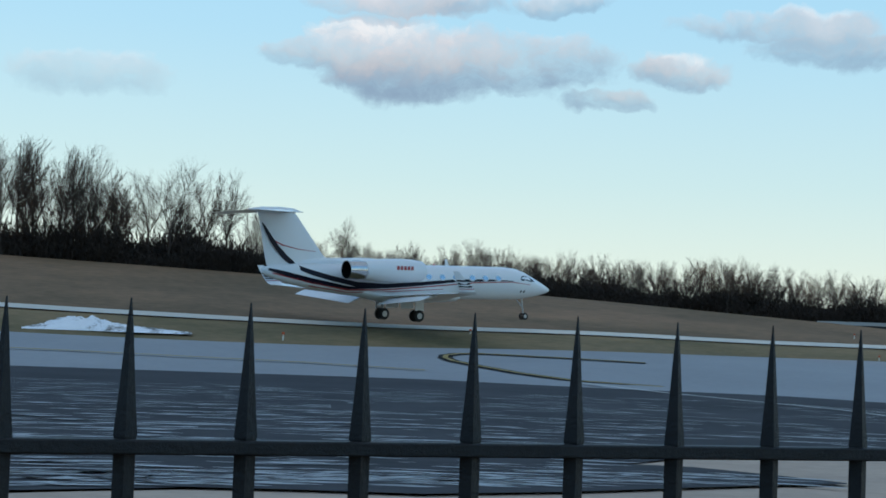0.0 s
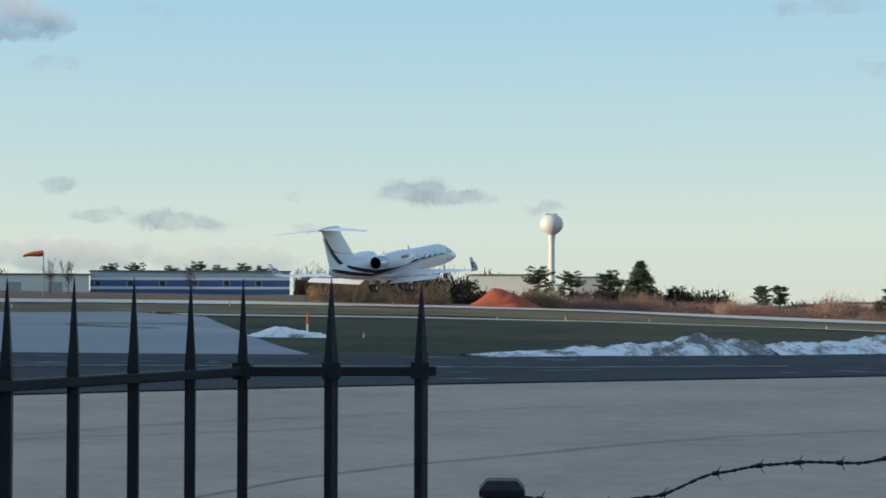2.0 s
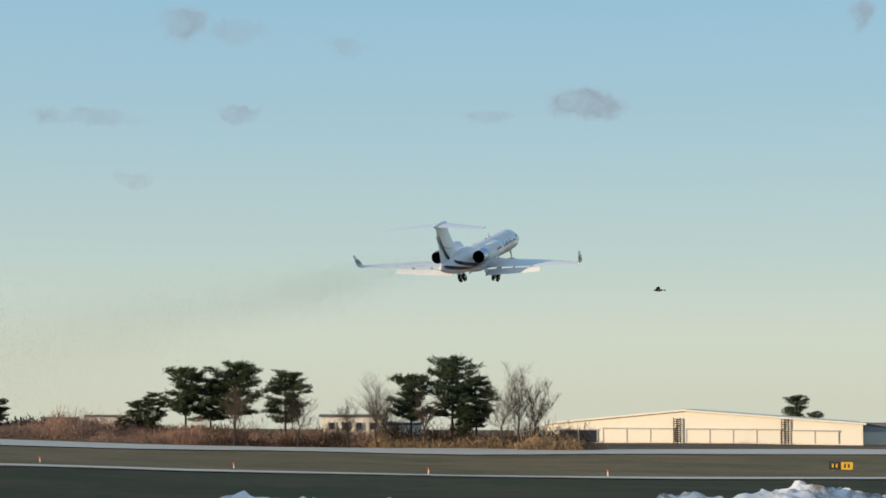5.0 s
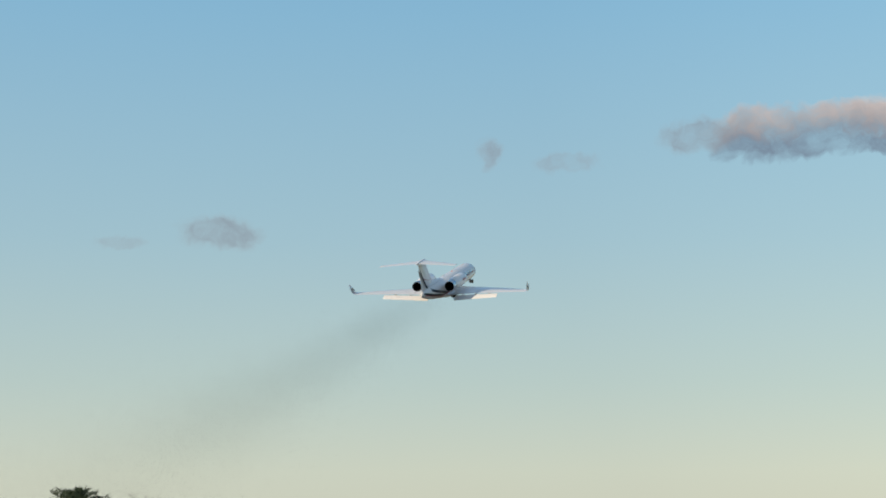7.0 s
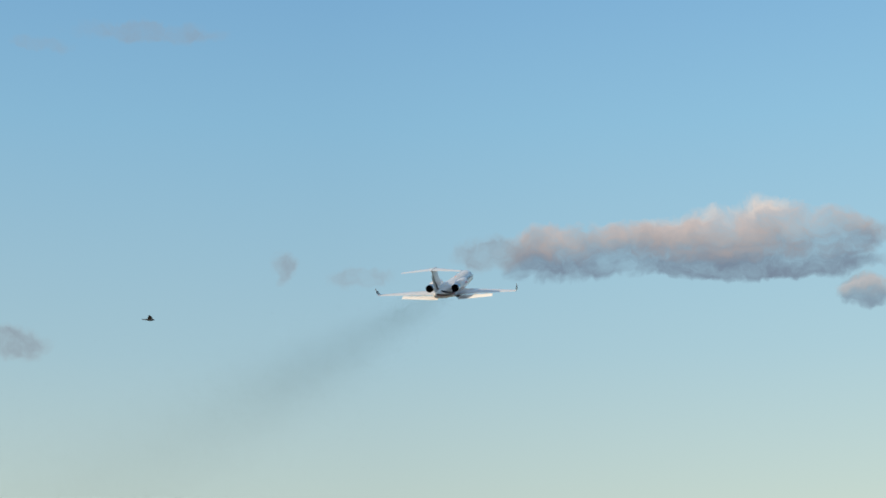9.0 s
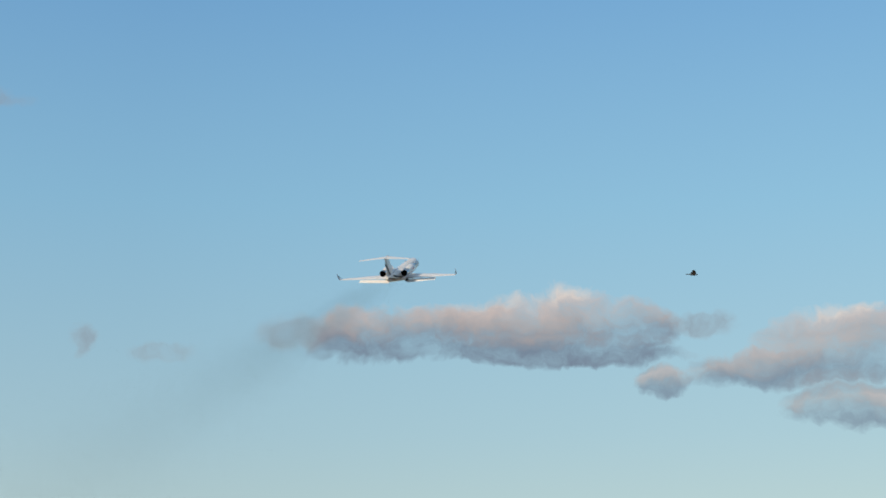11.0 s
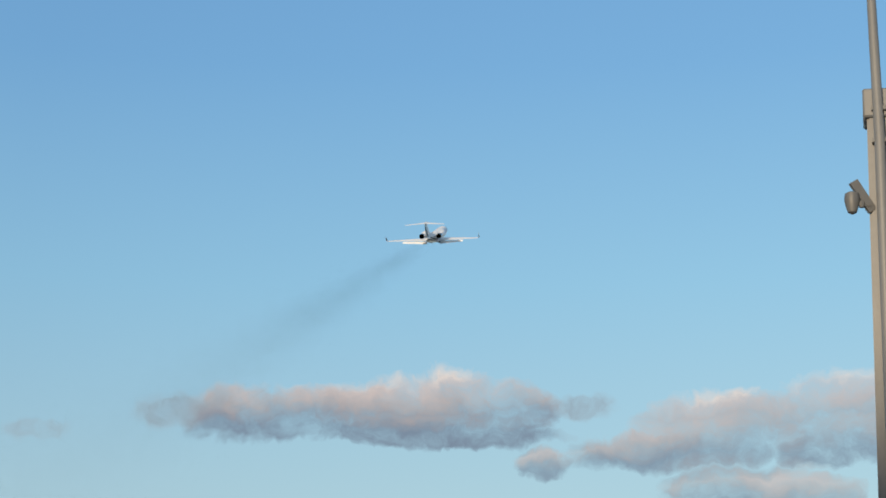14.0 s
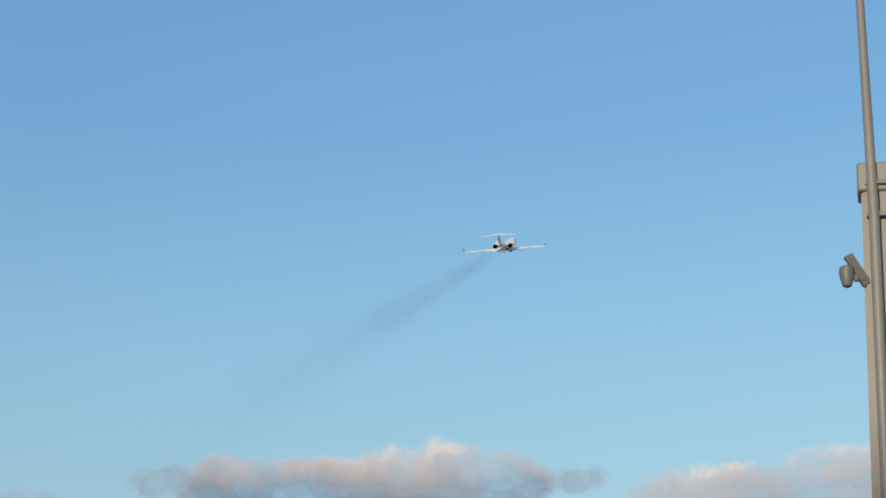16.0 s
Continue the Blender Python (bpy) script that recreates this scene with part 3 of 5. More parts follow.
def build_jet():
    jet = thing("business_jet", "white twin-engine business jet with navy and red stripes, wheels down", "aeroplane")
    bm = bmesh.new()
    fine = []
    for (a, b) in zip(HULL, HULL[1:]):
        for k in range(3):
            fine.append([a[i] + (b[i] - a[i]) * k / 3 for i in range(4)])
    fine.append(list(HULL[-1]))
    loft(bm, [ring((x, 0, zc), (0, 1, 0), (0, 0, 1), ry, rz, 28) for x, zc, ry, rz in fine])
    body = part("fuselage", bm, M["white"], jet, "glossy white fuselage")
    bm = bmesh.new()
    loft(bm, [ring((x, 0, z), (0, 1, 0), (0, 0, 1), ry, rz, 20) for x, z, ry, rz in
              [(5.6, 1.75, .1, .05), (4.6, 1.72, .9, .32), (2.5, 1.72, 1.25, .42), (-1.5, 1.74, 1.3, .44), (-3.5, 1.95, .95, .3), (-4.8, 2.1, .2, .06)]])
    part("belly_fairing", bm, M["white"], jet)
    # dorsal fairing
    bm = bmesh.new()
    loft(bm, [ring((x, 0, z), (0, 1, 0), (0, 0, 1), ry, rz, 14) for x, z, ry, rz in
              [(-2.2, 3.95, .05, .05), (-3.2, 3.98, .32, .22), (-5, 4.0, .36, .34), (-7.0, 3.95, .28, .36), (-9.5, 3.8, .16, .3)]])
    part("dorsal_fairing", bm, M["white"], jet)
    up = (0, 0, 1)
    for side in (1, -1):
        bm = bmesh.new()
        foil(bm, [((4.3, side * .9, 1.72), 6.9, .055, up), ((3.3, side * 2.0, 1.80), 5.3, .055, up), ((0.4, side * 7.2, 2.06), 3.2, .05, up), ((-2.0, side * 11.35, 2.24), 1.65, .045, up)])
        wing = part("wing", bm, M["white"], jet, "swept white wing")
        bm = bmesh.new()
        foil(bm, [((-2.02, side * 11.33, 2.22), 1.63, .045, up), ((-2.45, side * 11.62, 2.36), 1.35, .045, (0, -side * .6, .8)),
                  ((-3.1, side * 11.74, 2.8), 1.0, .045, (0, -side, 0.1)), ((-4.0, side * 11.86, 3.65), .55, .04, (0, -side, 0.1))])
        wl = part("winglet", bm, M["white"], wing, "upturned white winglet with dark bands")
        for z, m, h in ((2.52, "red", .02), (2.68, "navy", .05), (2.86, "navy", .06), (3.05, "navy", .06)):
            bm = bmesh.new()
            k = (z - 2.36) / (3.65 - 2.36)
            x = -2.45 - 1.55 * k
            c = 1.35 - .8 * k
            y = 11.64 + .22 * k
            for out in (1, -1):
                vs = [bm.verts.new((x - a * c, side * (y + out * .05), z + b)) for a, b in ((.02, -h), (.98, -h), (.98, h), (.02, h))]
                bm.faces.new(vs)
            part("stripe", bm, M[m], wl)
        # flaps lowered at the trailing edge
        bm = bmesh.new()
        foil(bm, [((-1.95, side * 1.75, 1.62), 1.25, .06, (0.35, 0, .94)), ((-2.95, side * 7.6, 1.98), .95, .06, (0.35, 0, .94))])
        for v in bm.verts:
            le = -1.95 - (abs(v.co.y) - 1.75) / 5.85
            v.co.z -= max(0, le - v.co.x) * .36
        fl = part("flap", bm, M["white"], wing, "lowered white flap")
        for y in (2.6, 4.4, 6.3):
            bm = bmesh.new()
            x = -1.6 - (y - 1.75) / 5.85
            loft(bm, [ring((x + a, side * y, 1.68 + (y - 1.75) * .055 + d), (0, 1, 0), (0, 0, 1), r, r * 1.3, 8) for a, d, r in ((.9, 0, .02), (.3, -.08, .09), (-.6, -.2, .08), (-1.1, -.3, .02))])
            part("flap_track", bm, M["white"], wing)
        # tailplane
        bm = bmesh.new()
        foil(bm, [((-9.3, side * .05, 7.42), 2.9, .045, up), ((-11.4, side * 4.87, 7.2), 1.35, .04, up)])
        part("tailplane", bm, M["white"], jet)
        # engine
        ez, ey = 3.55, side * 2.15
        bm = bmesh.new()
        lathe(bm, (0, ey, ez), [(0.15, .56), (0.3, .63), (0.1, .72), (-.6, .80), (-2.0, .84), (-3.6, .78), (-4.7, .66), (-4.7, .58), (-.2, .52)], 24, "x")
        nac = part("engine_nacelle", bm, M["white"], jet, "white engine pod beside the tail")
        bm = bmesh.new()
        lathe(bm, (0, ey, ez), [(-4.62, .62), (-5.2, .65), (-6.1, .62), (-6.1, .60), (-5.9, .60)], 24, "x", False)
        part("exhaust_ring", bm, M["chrome"], nac, "polished metal exhaust ring")
        # duct coloured black to paint in the shade of its depth
        bm = bmesh.new()
        lathe(bm, (0, ey, ez), [(-6.08, .597), (-5.2, .56), (-4.4, .5), (-4.2, .1)], 20, "x", False)
        tube(bm, (-4.25, ey, ez), (-4.2, ey, ez), .52, n=18)
        part("exhaust_duct", bm, M["recess_black"], nac, "black exhaust opening, the shade of its depth in the colour")
        bm = bmesh.new()
        foil(bm, [((-1.2, side * .9, 3.45), 3.2, .06, up), ((-1.4, side * 1.6, 3.52), 2.9, .06, up)])
        part("pylon", bm, M["white"], nac)
        # stripes on the flank and fin
        for rows, m, proud in (
                ([(9.6, 2.98, .02), (7.5, 3.0, .07), (4, 2.92, .11), (1, 2.66, .14), (-2, 2.46, .16), (-4.5, 2.55, .17), (-6.5, 2.93, .18), (-8.0, 3.3, .18), (-8.8, 3.58, .17)], "navy", .012),
                ([(-2.5, 2.3, .015), (-5, 2.3, .10), (-8, 2.76, .16), (-10.4, 3.3, .14), (-11.1, 3.45, .08)], "navy", .016),
                ([(11.4, 2.72, .015), (9.4, 2.90, .03), (6, 2.82, .035), (2, 2.50, .04), (-2, 2.2, .045), (-5, 2.15, .05), (-8, 2.62, .05), (-10.8, 3.2, .04)], "red", .012),
                ([(3, 2.30, .02), (-2, 2.05, .03), (-5, 1.98, .03), (-8, 2.38, .03)], "red", .012)):
            bm = bmesh.new()
            band(bm, rows, side, proud)
            part("stripe", bm, M[m], body)
        fin_rows = {"navy": [(-8.5, 3.5, .24), (-9.1, 3.82, .30), (-9.75, 4.28, .32), (-10.35, 4.85, .30), (-10.85, 5.45, .25), (-11.3, 6.1, .18), (-11.6, 6.55, .06)], "red": [(-7.3, 4.72, .03), (-8.8, 4.85, .06), (-10.0, 5.1, .1), (-10.7, 5.4, .05)]}
        for m, rows in fin_rows.items():
            bm = bmesh.new()
            prev = None
            for x, z, h in rows:
                cur = [bm.verts.new((x + d * h * .55, side * (.18 - (z - 3.6) * .012), z + d * h * .35)) for d in (-1, 1)]
                if prev:
                    bm.faces.new((prev[0], prev[1], cur[1], cur[0]))
                prev = cur
            part("stripe", bm, M[m], body)
        # cabin windows, each an oval with a bright rim
        for i in range(6):
            x = 8.1 - i * 1.22 - (0.3 if i > 2 else 0)
            bm = bmesh.new()
            c = hull_side(x, 3.17, side, .02)
            bm.faces.new([bm.verts.new(hull_side(x + .34 * math.cos(a), 3.17 + .25 * math.sin(a), side, .018)) for a in [2 * math.pi * k / 18 for k in range(18)]])
            win = part("window", bm, M["white"], body, "oval cabin window with pale rim")
            bm = bmesh.new()
            bm.faces.new([bm.verts.new(hull_side(x + .26 * math.cos(a), 3.17 + .18 * math.sin(a), side, .026)) for a in [2 * math.pi * k / 18 for k in range(18)]])
            part("pane", bm, M["chrome"], win)
        # windscreen panes
        for pts in (((11.35, 3.32), (11.95, 2.98), (11.35, 2.95), (10.9, 3.05), (10.95, 3.42)), ((10.8, 3.40), (10.75, 3.02), (10.3, 3.05), (10.4, 3.32))):
            bm = bmesh.new()
            bm.faces.new([bm.verts.new(hull_side(x, z, side, .02)) for x, z in pts])
            part("windscreen", bm, M["glass"], body, "dark cockpit window")
        # registration, unreadable bars
        for i in range(5):
            bm = bmesh.new()
            box(bm, -1.25 - i * .3, -1.05 - i * .3, ey + side * .845 - .004, ey + side * .845 + .004, ez + .06, ez + .33)
            part("marking_bar", bm, M["red"], nac, "short red painted bar")
        for k in range(2):
            bm = bmesh.new()
            bm.faces.new([bm.verts.new(hull_side(10.75 - k * .35 + .08 * math.cos(a), 2.22 + .1 * math.sin(a), side, .02)) for a in [2 * math.pi * j / 10 for j in range(10)]])
            part("vent", bm, M["recess_black"], body)
    bm = bmesh.new()
    loft(bm, [[Vector((le, 0, z)) + Vector((-c * ch, s * th * ch * math.sin(math.pi * c) ** .7 if 0 < c < 1 else 0, 0)) for c, s in
               ((0, 0), (.1, 1), (.3, 1), (.6, 1), (.85, 1), (1, 0), (.85, -1), (.6, -1), (.3, -1), (.1, -1))] for le, ch, z, th in
              ((-5.5, 5.6, 3.7, .03), (-6.6, 4.7, 4.5, .034), (-8.6, 3.2, 6.9, .04), (-9.0, 3.0, 7.35, .05))])
    part("fin", bm, M["white"], jet, "tall swept white fin")
    bm = bmesh.new()
    lathe(bm, (0, 0, 7.42), [(-8.6, .02), (-9.1, .17), (-10.2, .24), (-11.6, .2), (-12.7, .03)], 14, "x")
    part("tail_bullet", bm, M["white"], jet)
    for x, h in ((4.4, .45), (-.6, .3)):
        bm = bmesh.new()
        foil(bm, [((x, 0, 3.95), .4, .08, (0, 1, 0)), ((x - .25, 0, 4.0 + h), .18, .08, (0, 1, 0))], 8)
        part("antenna", bm, M["white"], jet)
    bm = bmesh.new()
    lathe(bm, (3.0, 0, 3.98), [(0, .1), (.06, .09), (.12, .04)], 10)
    part("beacon", bm, M["red"], jet, "small red beacon dome")
    gears, flaps = [], [o for w in jet.children for o in w.children if o.name.startswith("flap") and "track" not in o.name]
    for side in (1, -1):
        gear = new("main_gear")
        gear.parent = jet
        gear.matrix_basis = pose(0, side * 2.08, 1.55)
        tagged(gear, "twin-wheel main undercarriage leg")
        bm = bmesh.new()
        tube(bm, (0, 0, .25), (0, 0, -.55), .1, .1, 10)
        tube(bm, (0, 0, -.5), (0, 0, -1.12), .06, .06, 10)
        tube(bm, (0, 0, -.35), (.55, 0, .2), .05, .05, 8)
        tube(bm, (0, -.36, -1.12), (0, .36, -1.12), .06, .06, 8)
        part("leg", bm, M["gear"], gear)
        bm = bmesh.new()
        box(bm, -.35, .35, side * .3 - .02, side * .3 + .02, -.75, .2)
        part("gear_door", bm, M["white"], gear)
        for s in (-1, 1):
            wheel(gear, (0, s * .24, -1.12), .43, .26)
        gears.append(gear)
        bm = bmesh.new()
        box(bm, -.5, .55, -.02, .02, -.62, 0, pose(0, side * .75, 1.5, side * 18))
        part("bay_door", bm, M["white"], jet, "white undercarriage bay door")
    nose = new("nose_gear")
    nose.parent = jet
    nose.matrix_basis = pose(11.3, 0, 1.7)
    tagged(nose, "twin-wheel nose undercarriage leg")
    bm = bmesh.new()
    tube(bm, (0, 0, .2), (.25, 0, -1.3), .07, .06, 10)
    tube(bm, (.15, 0, -.7), (-.55, 0, .0), .04, .04, 8)
    tube(bm, (.26, -.2, -1.35), (.26, .2, -1.35), .05, .05, 8)
    part("leg", bm, M["gear"], nose)
    for s in (-1, 1):
        wheel(nose, (.26, s * .15, -1.35), .28, .18)
    return jet, gears, nose, flaps


JET, MAIN_GEARS, NOSE_GEAR, FLAPS = build_jet()


# exhaust haze that trails behind the aircraft: two plumes of fine soot that spread and merge, x ahead
def build_haze():
    rng = np.random.default_rng(4)
    n = 600000
    xs = np.linspace(7, 190, 800)
    size = .0135 - .00004 * xs
    cover = np.minimum(xs / 28, 1) * np.exp(-(xs / 125) ** 2) * (1 + .2 * np.sin(xs * .11) + .15 * np.sin(xs * .27 + 1))
    weight = np.cumsum(cover * (1 + .05 * xs) / size ** 2)
    x = np.interp(rng.random(n), weight / weight[-1], xs)
    r = 0.7 + 0.05 * x
    side = np.where(rng.random(n) < .5, 1, -1) * np.maximum(2.1 - x * .01, .5)
    c = np.stack([-x, side + rng.normal(0, .62, n) * r * 1.3, rng.normal(0, .55, n) * r - .3 * np.sin(x * .05)], 1)
    size = (.0135 - .00004 * x)[:, None]
    verts = np.stack([c + rng.normal(0, 1, (n, 3)) * size for _ in range(3)], 1).reshape(-1, 3)
    me = bpy.data.meshes.new("exhaust_haze")
    me.vertices.add(3 * n)
    me.vertices.foreach_set("co", verts.astype(np.float32).ravel())
    me.loops.add(3 * n)
    me.loops.foreach_set("vertex_index", np.arange(3 * n, dtype=np.int32))
    me.polygons.add(n)
    me.polygons.foreach_set("loop_start", np.arange(0, 3 * n, 3, dtype=np.int32))
    me.update(calc_edges=True)
    me.materials.append(M["smoke"])
    return tagged(new("exhaust_haze", me), "thin grey exhaust haze trailing behind the jet", "smoke", kind="stuff")


HAZE = build_haze()


# ---- the picket fence in front of the camera ----
def build_fence():
    fence = thing("picket_fence", "black painted iron picket fence with pointed tops", "fence", pose(0, 0, 0))
    bm = bmesh.new()
    h = 0.0088
    z0 = 1.0
    box(bm, -h, h, -h, h, z0, 2.86)
    t = .0096
    lo = [Vector((x * t, y * t, 2.86)) for x, y in ((-1, -1), (1, -1), (1, 1), (-1, 1))]
    rings = [lo] + [[Vector((x * a, y * a, z)) for x, y in ((-1, -1), (1, -1), (1, 1), (-1, 1))] for a, z in ((.0090, 2.87), (.0060, 2.92), (.0033, 2.975), (.0006, 3.016))]
    loft(bm, rings)
    me = mesh_of("picket", bm, M["iron"])
    corner = Vector((2.855, 1.135))
    u1 = Vector((-.9534, .3017))
    u2 = Vector((math.sin(radians(158)), math.cos(radians(158))))
    places = [corner + u1 * (.139 * k) for k in range(0, 42)] + [corner + u2 * (.160 * k) for k in (1, 2)]
    for k, p in enumerate(places):
        ob = new("picket", me)
        ob.parent = fence
        ob.matrix_basis = pose(p.x, p.y, random.uniform(-.003, .003), random.uniform(-.03, .03), random.uniform(-.03, .03), 18 if k < 42 else -22)
    for a, b, ext in ((corner, corner + u1 * (.139 * 41.5), 0), (corner, corner + u2 * .348, 0)):
        d = (b - a).normalized()
        for z in (2.843, 1.25):
            bm = bmesh.new()
            rot = math.degrees(math.atan2(d.y, d.x))
            L = (b - a).length
            box(bm, 0, L, -.014, .014, z, z + .017, pose(a.x, a.y, 0, 0, 0, rot))
            bmesh.ops.bevel(bm, geom=list(bm.edges), offset=.002, segments=1, affect="EDGES")
            part("rail", bm, M["iron"], fence)
    # welded collars under the points
    for p in places[:1] + places[-2:]:
        bm = bmesh.new()
        box(bm, -.017, .017, -.016, .016, 2.838, 2.868, pose(p.x, p.y, 0, 0, 0, 12))
        part("collar", bm, M["iron"], fence)


build_fence()


def build_wire():
    """Barbed wire strung between two posts beyond the fence."""
    fence = thing("barbed_wire_fence", "rusty barbed wire strung on dark posts", "fence")
    for az, top, half in ((76.9, -6.35, .045), (96.4, -4.5, .035)):
        p = bearing(az) * 3.9
        z = 3 + 3.9 * math.tan(radians(top))
        bm = bmesh.new()
        box(bm, -half, half, -half, half, 1.0, z - .03)
        loft(bm, [[Vector((x * half * k, y * half * k, zz)) for x, y in ((-1, -1), (1, -1), (1, 1), (-1, 1))] for k, zz in ((1.15, z - .035), (1.15, z - .02), (.75, z))])
        part("post", bm, M["iron"], fence, at=pose(p.x, p.y, 0, 0, 0, -az))
    for path in (((77.2, -6.9), (79.8, -7.15), (82, -6.85), (84, -6.05), (85.6, -5.75), (87, -5.62), (88.6, -5.62), (90.3, -5.25), (91.4, -4.8), (93.4, -4.75), (95.0, -5.0), (96.4, -4.95), (98.3, -4.5), (100.5, -4.2)),
                 ((86.5, -7.7), (90, -6.63), (91.4, -6.2), (93.4, -5.75), (95.5, -5.75), (97.1, -5.8), (98.2, -5.6), (99.4, -5.3), (101, -5.1))):
        pts = []
        for (a0, e0), (a1, e1) in zip(path, path[1:]):
            for k in range(8):
                s = k / 8
                s2 = s * s * (3 - 2 * s) * .5 + s * .5
                d = bearing(a0 + (a1 - a0) * s) * 3.85
                pts.append(Vector((d.x, d.y, 3 + 3.85 * math.tan(radians(e0 + (e1 - e0) * s2)))))
        for strand in (0, 1):
            bm = bmesh.new()
            q = [p + Vector((0, 0, .0025 * math.cos(i * 2.1 + strand * math.pi))) + bearing(90) * (.0025 * math.sin(i * 2.1 + strand * math.pi)) for i, p in enumerate(pts)]
            for a, b in zip(q, q[1:]):
                tube(bm, a, b, .0022, n=5)
            part("strand", bm, M["wire"], fence)
        for i, p in enumerate(pts):
            if i % 7 == 3:
                bm = bmesh.new()
                d = (pts[min(i + 1, len(pts) - 1)] - p).normalized()
                tube(bm, p - d * .008, p + d * .008, .0055, n=7)
                for sgn in (1, -1):
                    tube(bm, p, p + Vector((d.x * .6, d.y * .6, sgn * .9)).normalized() * .02, .0018, .0006, 5)
                part("barb", bm, M["wire"], fence)


build_wire()


# ---- trees ----
def bare_tree_meshes(seed, height, spread=1.0):
    """Trunk, and a crown of rising limbs that end in fine twigs."""
    rng = random.Random(seed)
    trunk = bmesh.new()
    verts, faces = [], []

    def stick(a, b, r0, r1):
        d = (b - a).normalized()
        u = d.orthogonal().normalized()
        v = d.cross(u)
        i = len(verts)
        for p, r in ((a, r0), (b, r1)):
            for k in range(3):
                verts.append(p + u * (r * math.cos(k * 2.094)) + v * (r * math.sin(k * 2.094)))
        for k in range(3):
            faces.append((i + k, i + (k + 1) % 3, i + 3 + (k + 1) % 3, i + 3 + k))

    def twig(a, d, length):
        u = d.orthogonal().normalized() * .011
        i = len(verts)
        verts.extend([a - u, a + u, a + d * length])
        faces.append((i, i + 1, i + 2))

    def turned(d, wide):
        side = Vector((rng.gauss(0, 1), rng.gauss(0, 1), rng.gauss(0, .5))).normalized()
        return (d + side * wide + Vector((0, 0, .12))).normalized()

    def grow(a, d, length, r, level):
        segs = (3, 4, 3, 2)[level]
        p = a
        for k in range(segs):
            d = (d + Vector((rng.gauss(0, .10), rng.gauss(0, .10), .06))).normalized()
            q = p + d * (length / segs)
            r1 = r * (.80 if level else .86)
            if level == 0:
                tube(trunk, p, q, r, r1, 6, False)
            else:
                stick(p, q, r, r1)
            if level < 3:
                kids = (2, 2, 2)[level] if (level or k > 1) else k
                for _ in range(kids):
                    share = (rng.uniform(.7, 1.1) if level == 0 else rng.uniform(.42, .72)) * (1 - .30 * k / segs)
                    grow(p + (q - p) * rng.uniform(.3, 1.0), turned(d, rng.uniform(.7, 1.2) * spread), length * share, max(.011, r1 * rng.uniform(.38, .55)), level + 1)
            else:
                for _ in range(2):
                    twig(p + (q - p) * rng.random(), turned(d, .8), length * rng.uniform(.35, .8))
            p, r = q, r1
        if level < 3:
            for _ in range(4 if level == 0 else 2):
                grow(p, turned(d, .7 * spread), length * (rng.uniform(.85, 1.2) if level == 0 else .5), r * .7, level + 1)

    grow(Vector((0, 0, -.2)), Vector((rng.uniform(-.05, .05), rng.uniform(-.05, .05), 1)).normalized(), height * .42, height * .016, 0)
    top = max(v.z for v in verts)
    me = bpy.data.meshes.new("crown")
    me.from_pydata([(v.x * height / top, v.y * height / top, v.z * height / top) for v in verts], [], faces)
    me.materials.append(M["twig"])
    bmesh.ops.scale(trunk, vec=(height / top,) * 3, verts=trunk.verts)
    return mesh_of("trunk", trunk, M["bark"]), me


def tree_from(name, meshes, label, group=""):
    t = thing(name, label, "tree", group=group)
    for n, me in zip(("trunk", "crown"), meshes):
        o = new(n, me)
        o.parent = t
    return t


def spot(az, r, s=1.0, eye=(0, 0), sz=None):
    """Pose on the ground at a bearing and distance from a point of the plan."""
    p = bearing(az) * r
    x, y = p.x + eye[0], p.y + eye[1]
    sz = s if sz is None else sz
    return Matrix.LocRotScale((x, y, ground_z(x, y) - .05), Euler((0, 0, random.uniform(0, 6.28))), (s, s, sz))


FWD = (46.5, 0.0)
BARE = [tree_from("bare_tree", bare_tree_meshes(k, 10.0, sp), "leafless winter tree with fine grey-brown branches at the field's edge", "bare trees") for k, sp in ((3, .6), (11, .75), (23, .66), (37, .85))]
used = set()


def plant(i, m):
    if i not in used:
        used.add(i)
        BARE[i].matrix_basis = m
        return BARE[i]
    return copy_thing(BARE[i], m)


# wood on the rise: tall trees first, lower ones further along
TALL = [(12, 182, 1.25), (15, 178, 1.2), (18, 184, 1.25), (20.5, 180, 1.22), (22, 186, 1.3), (23.2, 180, 1.28), (24.4, 184, 1.32), (25.4, 190, 1.2), (26.6, 181, 1.22), (27.4, 186, 1.18), (28.6, 180, 1.05), (29.3, 178, 1.2), (30.5, 184, 1.1), (31.2, 180, 1.12), (32.2, 185, .75), (35.2, 188, .74), (39.6, 190, .62), (40.9, 190, .6), (21.2, 176, 1.15), (22.6, 177, 1.1), (23.9, 176, 1.2), (25.0, 178, 1.1), (24.8, 186, 1.25), (26.0, 179, 1.0), (27.0, 184, 1.05)]
for k, (az, r, s) in enumerate(TALL):
    plant(k % 4, spot(az, r, s * .92))
rng = random.Random(5)
for k in range(34):
    az = rng.uniform(6, 31)
    plant(rng.randrange(4), spot(az, rng.uniform(180, 200), table(az, [(6, 1.1), (20, 1.15), (26, 1.05), (29, .8), (31, .6)]) * rng.uniform(.7, 1.1)))
for k in range(120):
    az = 31.5 + k * .208 + rng.uniform(-.15, .15)
    top = table(az, [(31, .5), (36, .48), (40, .5), (44, .56), (47, .62), (52, .56), (55, .48), (57, .25)])
    plant(rng.randrange(4), spot(az, 196 + rng.uniform(-8, 14), top * rng.uniform(.75, 1.12)))


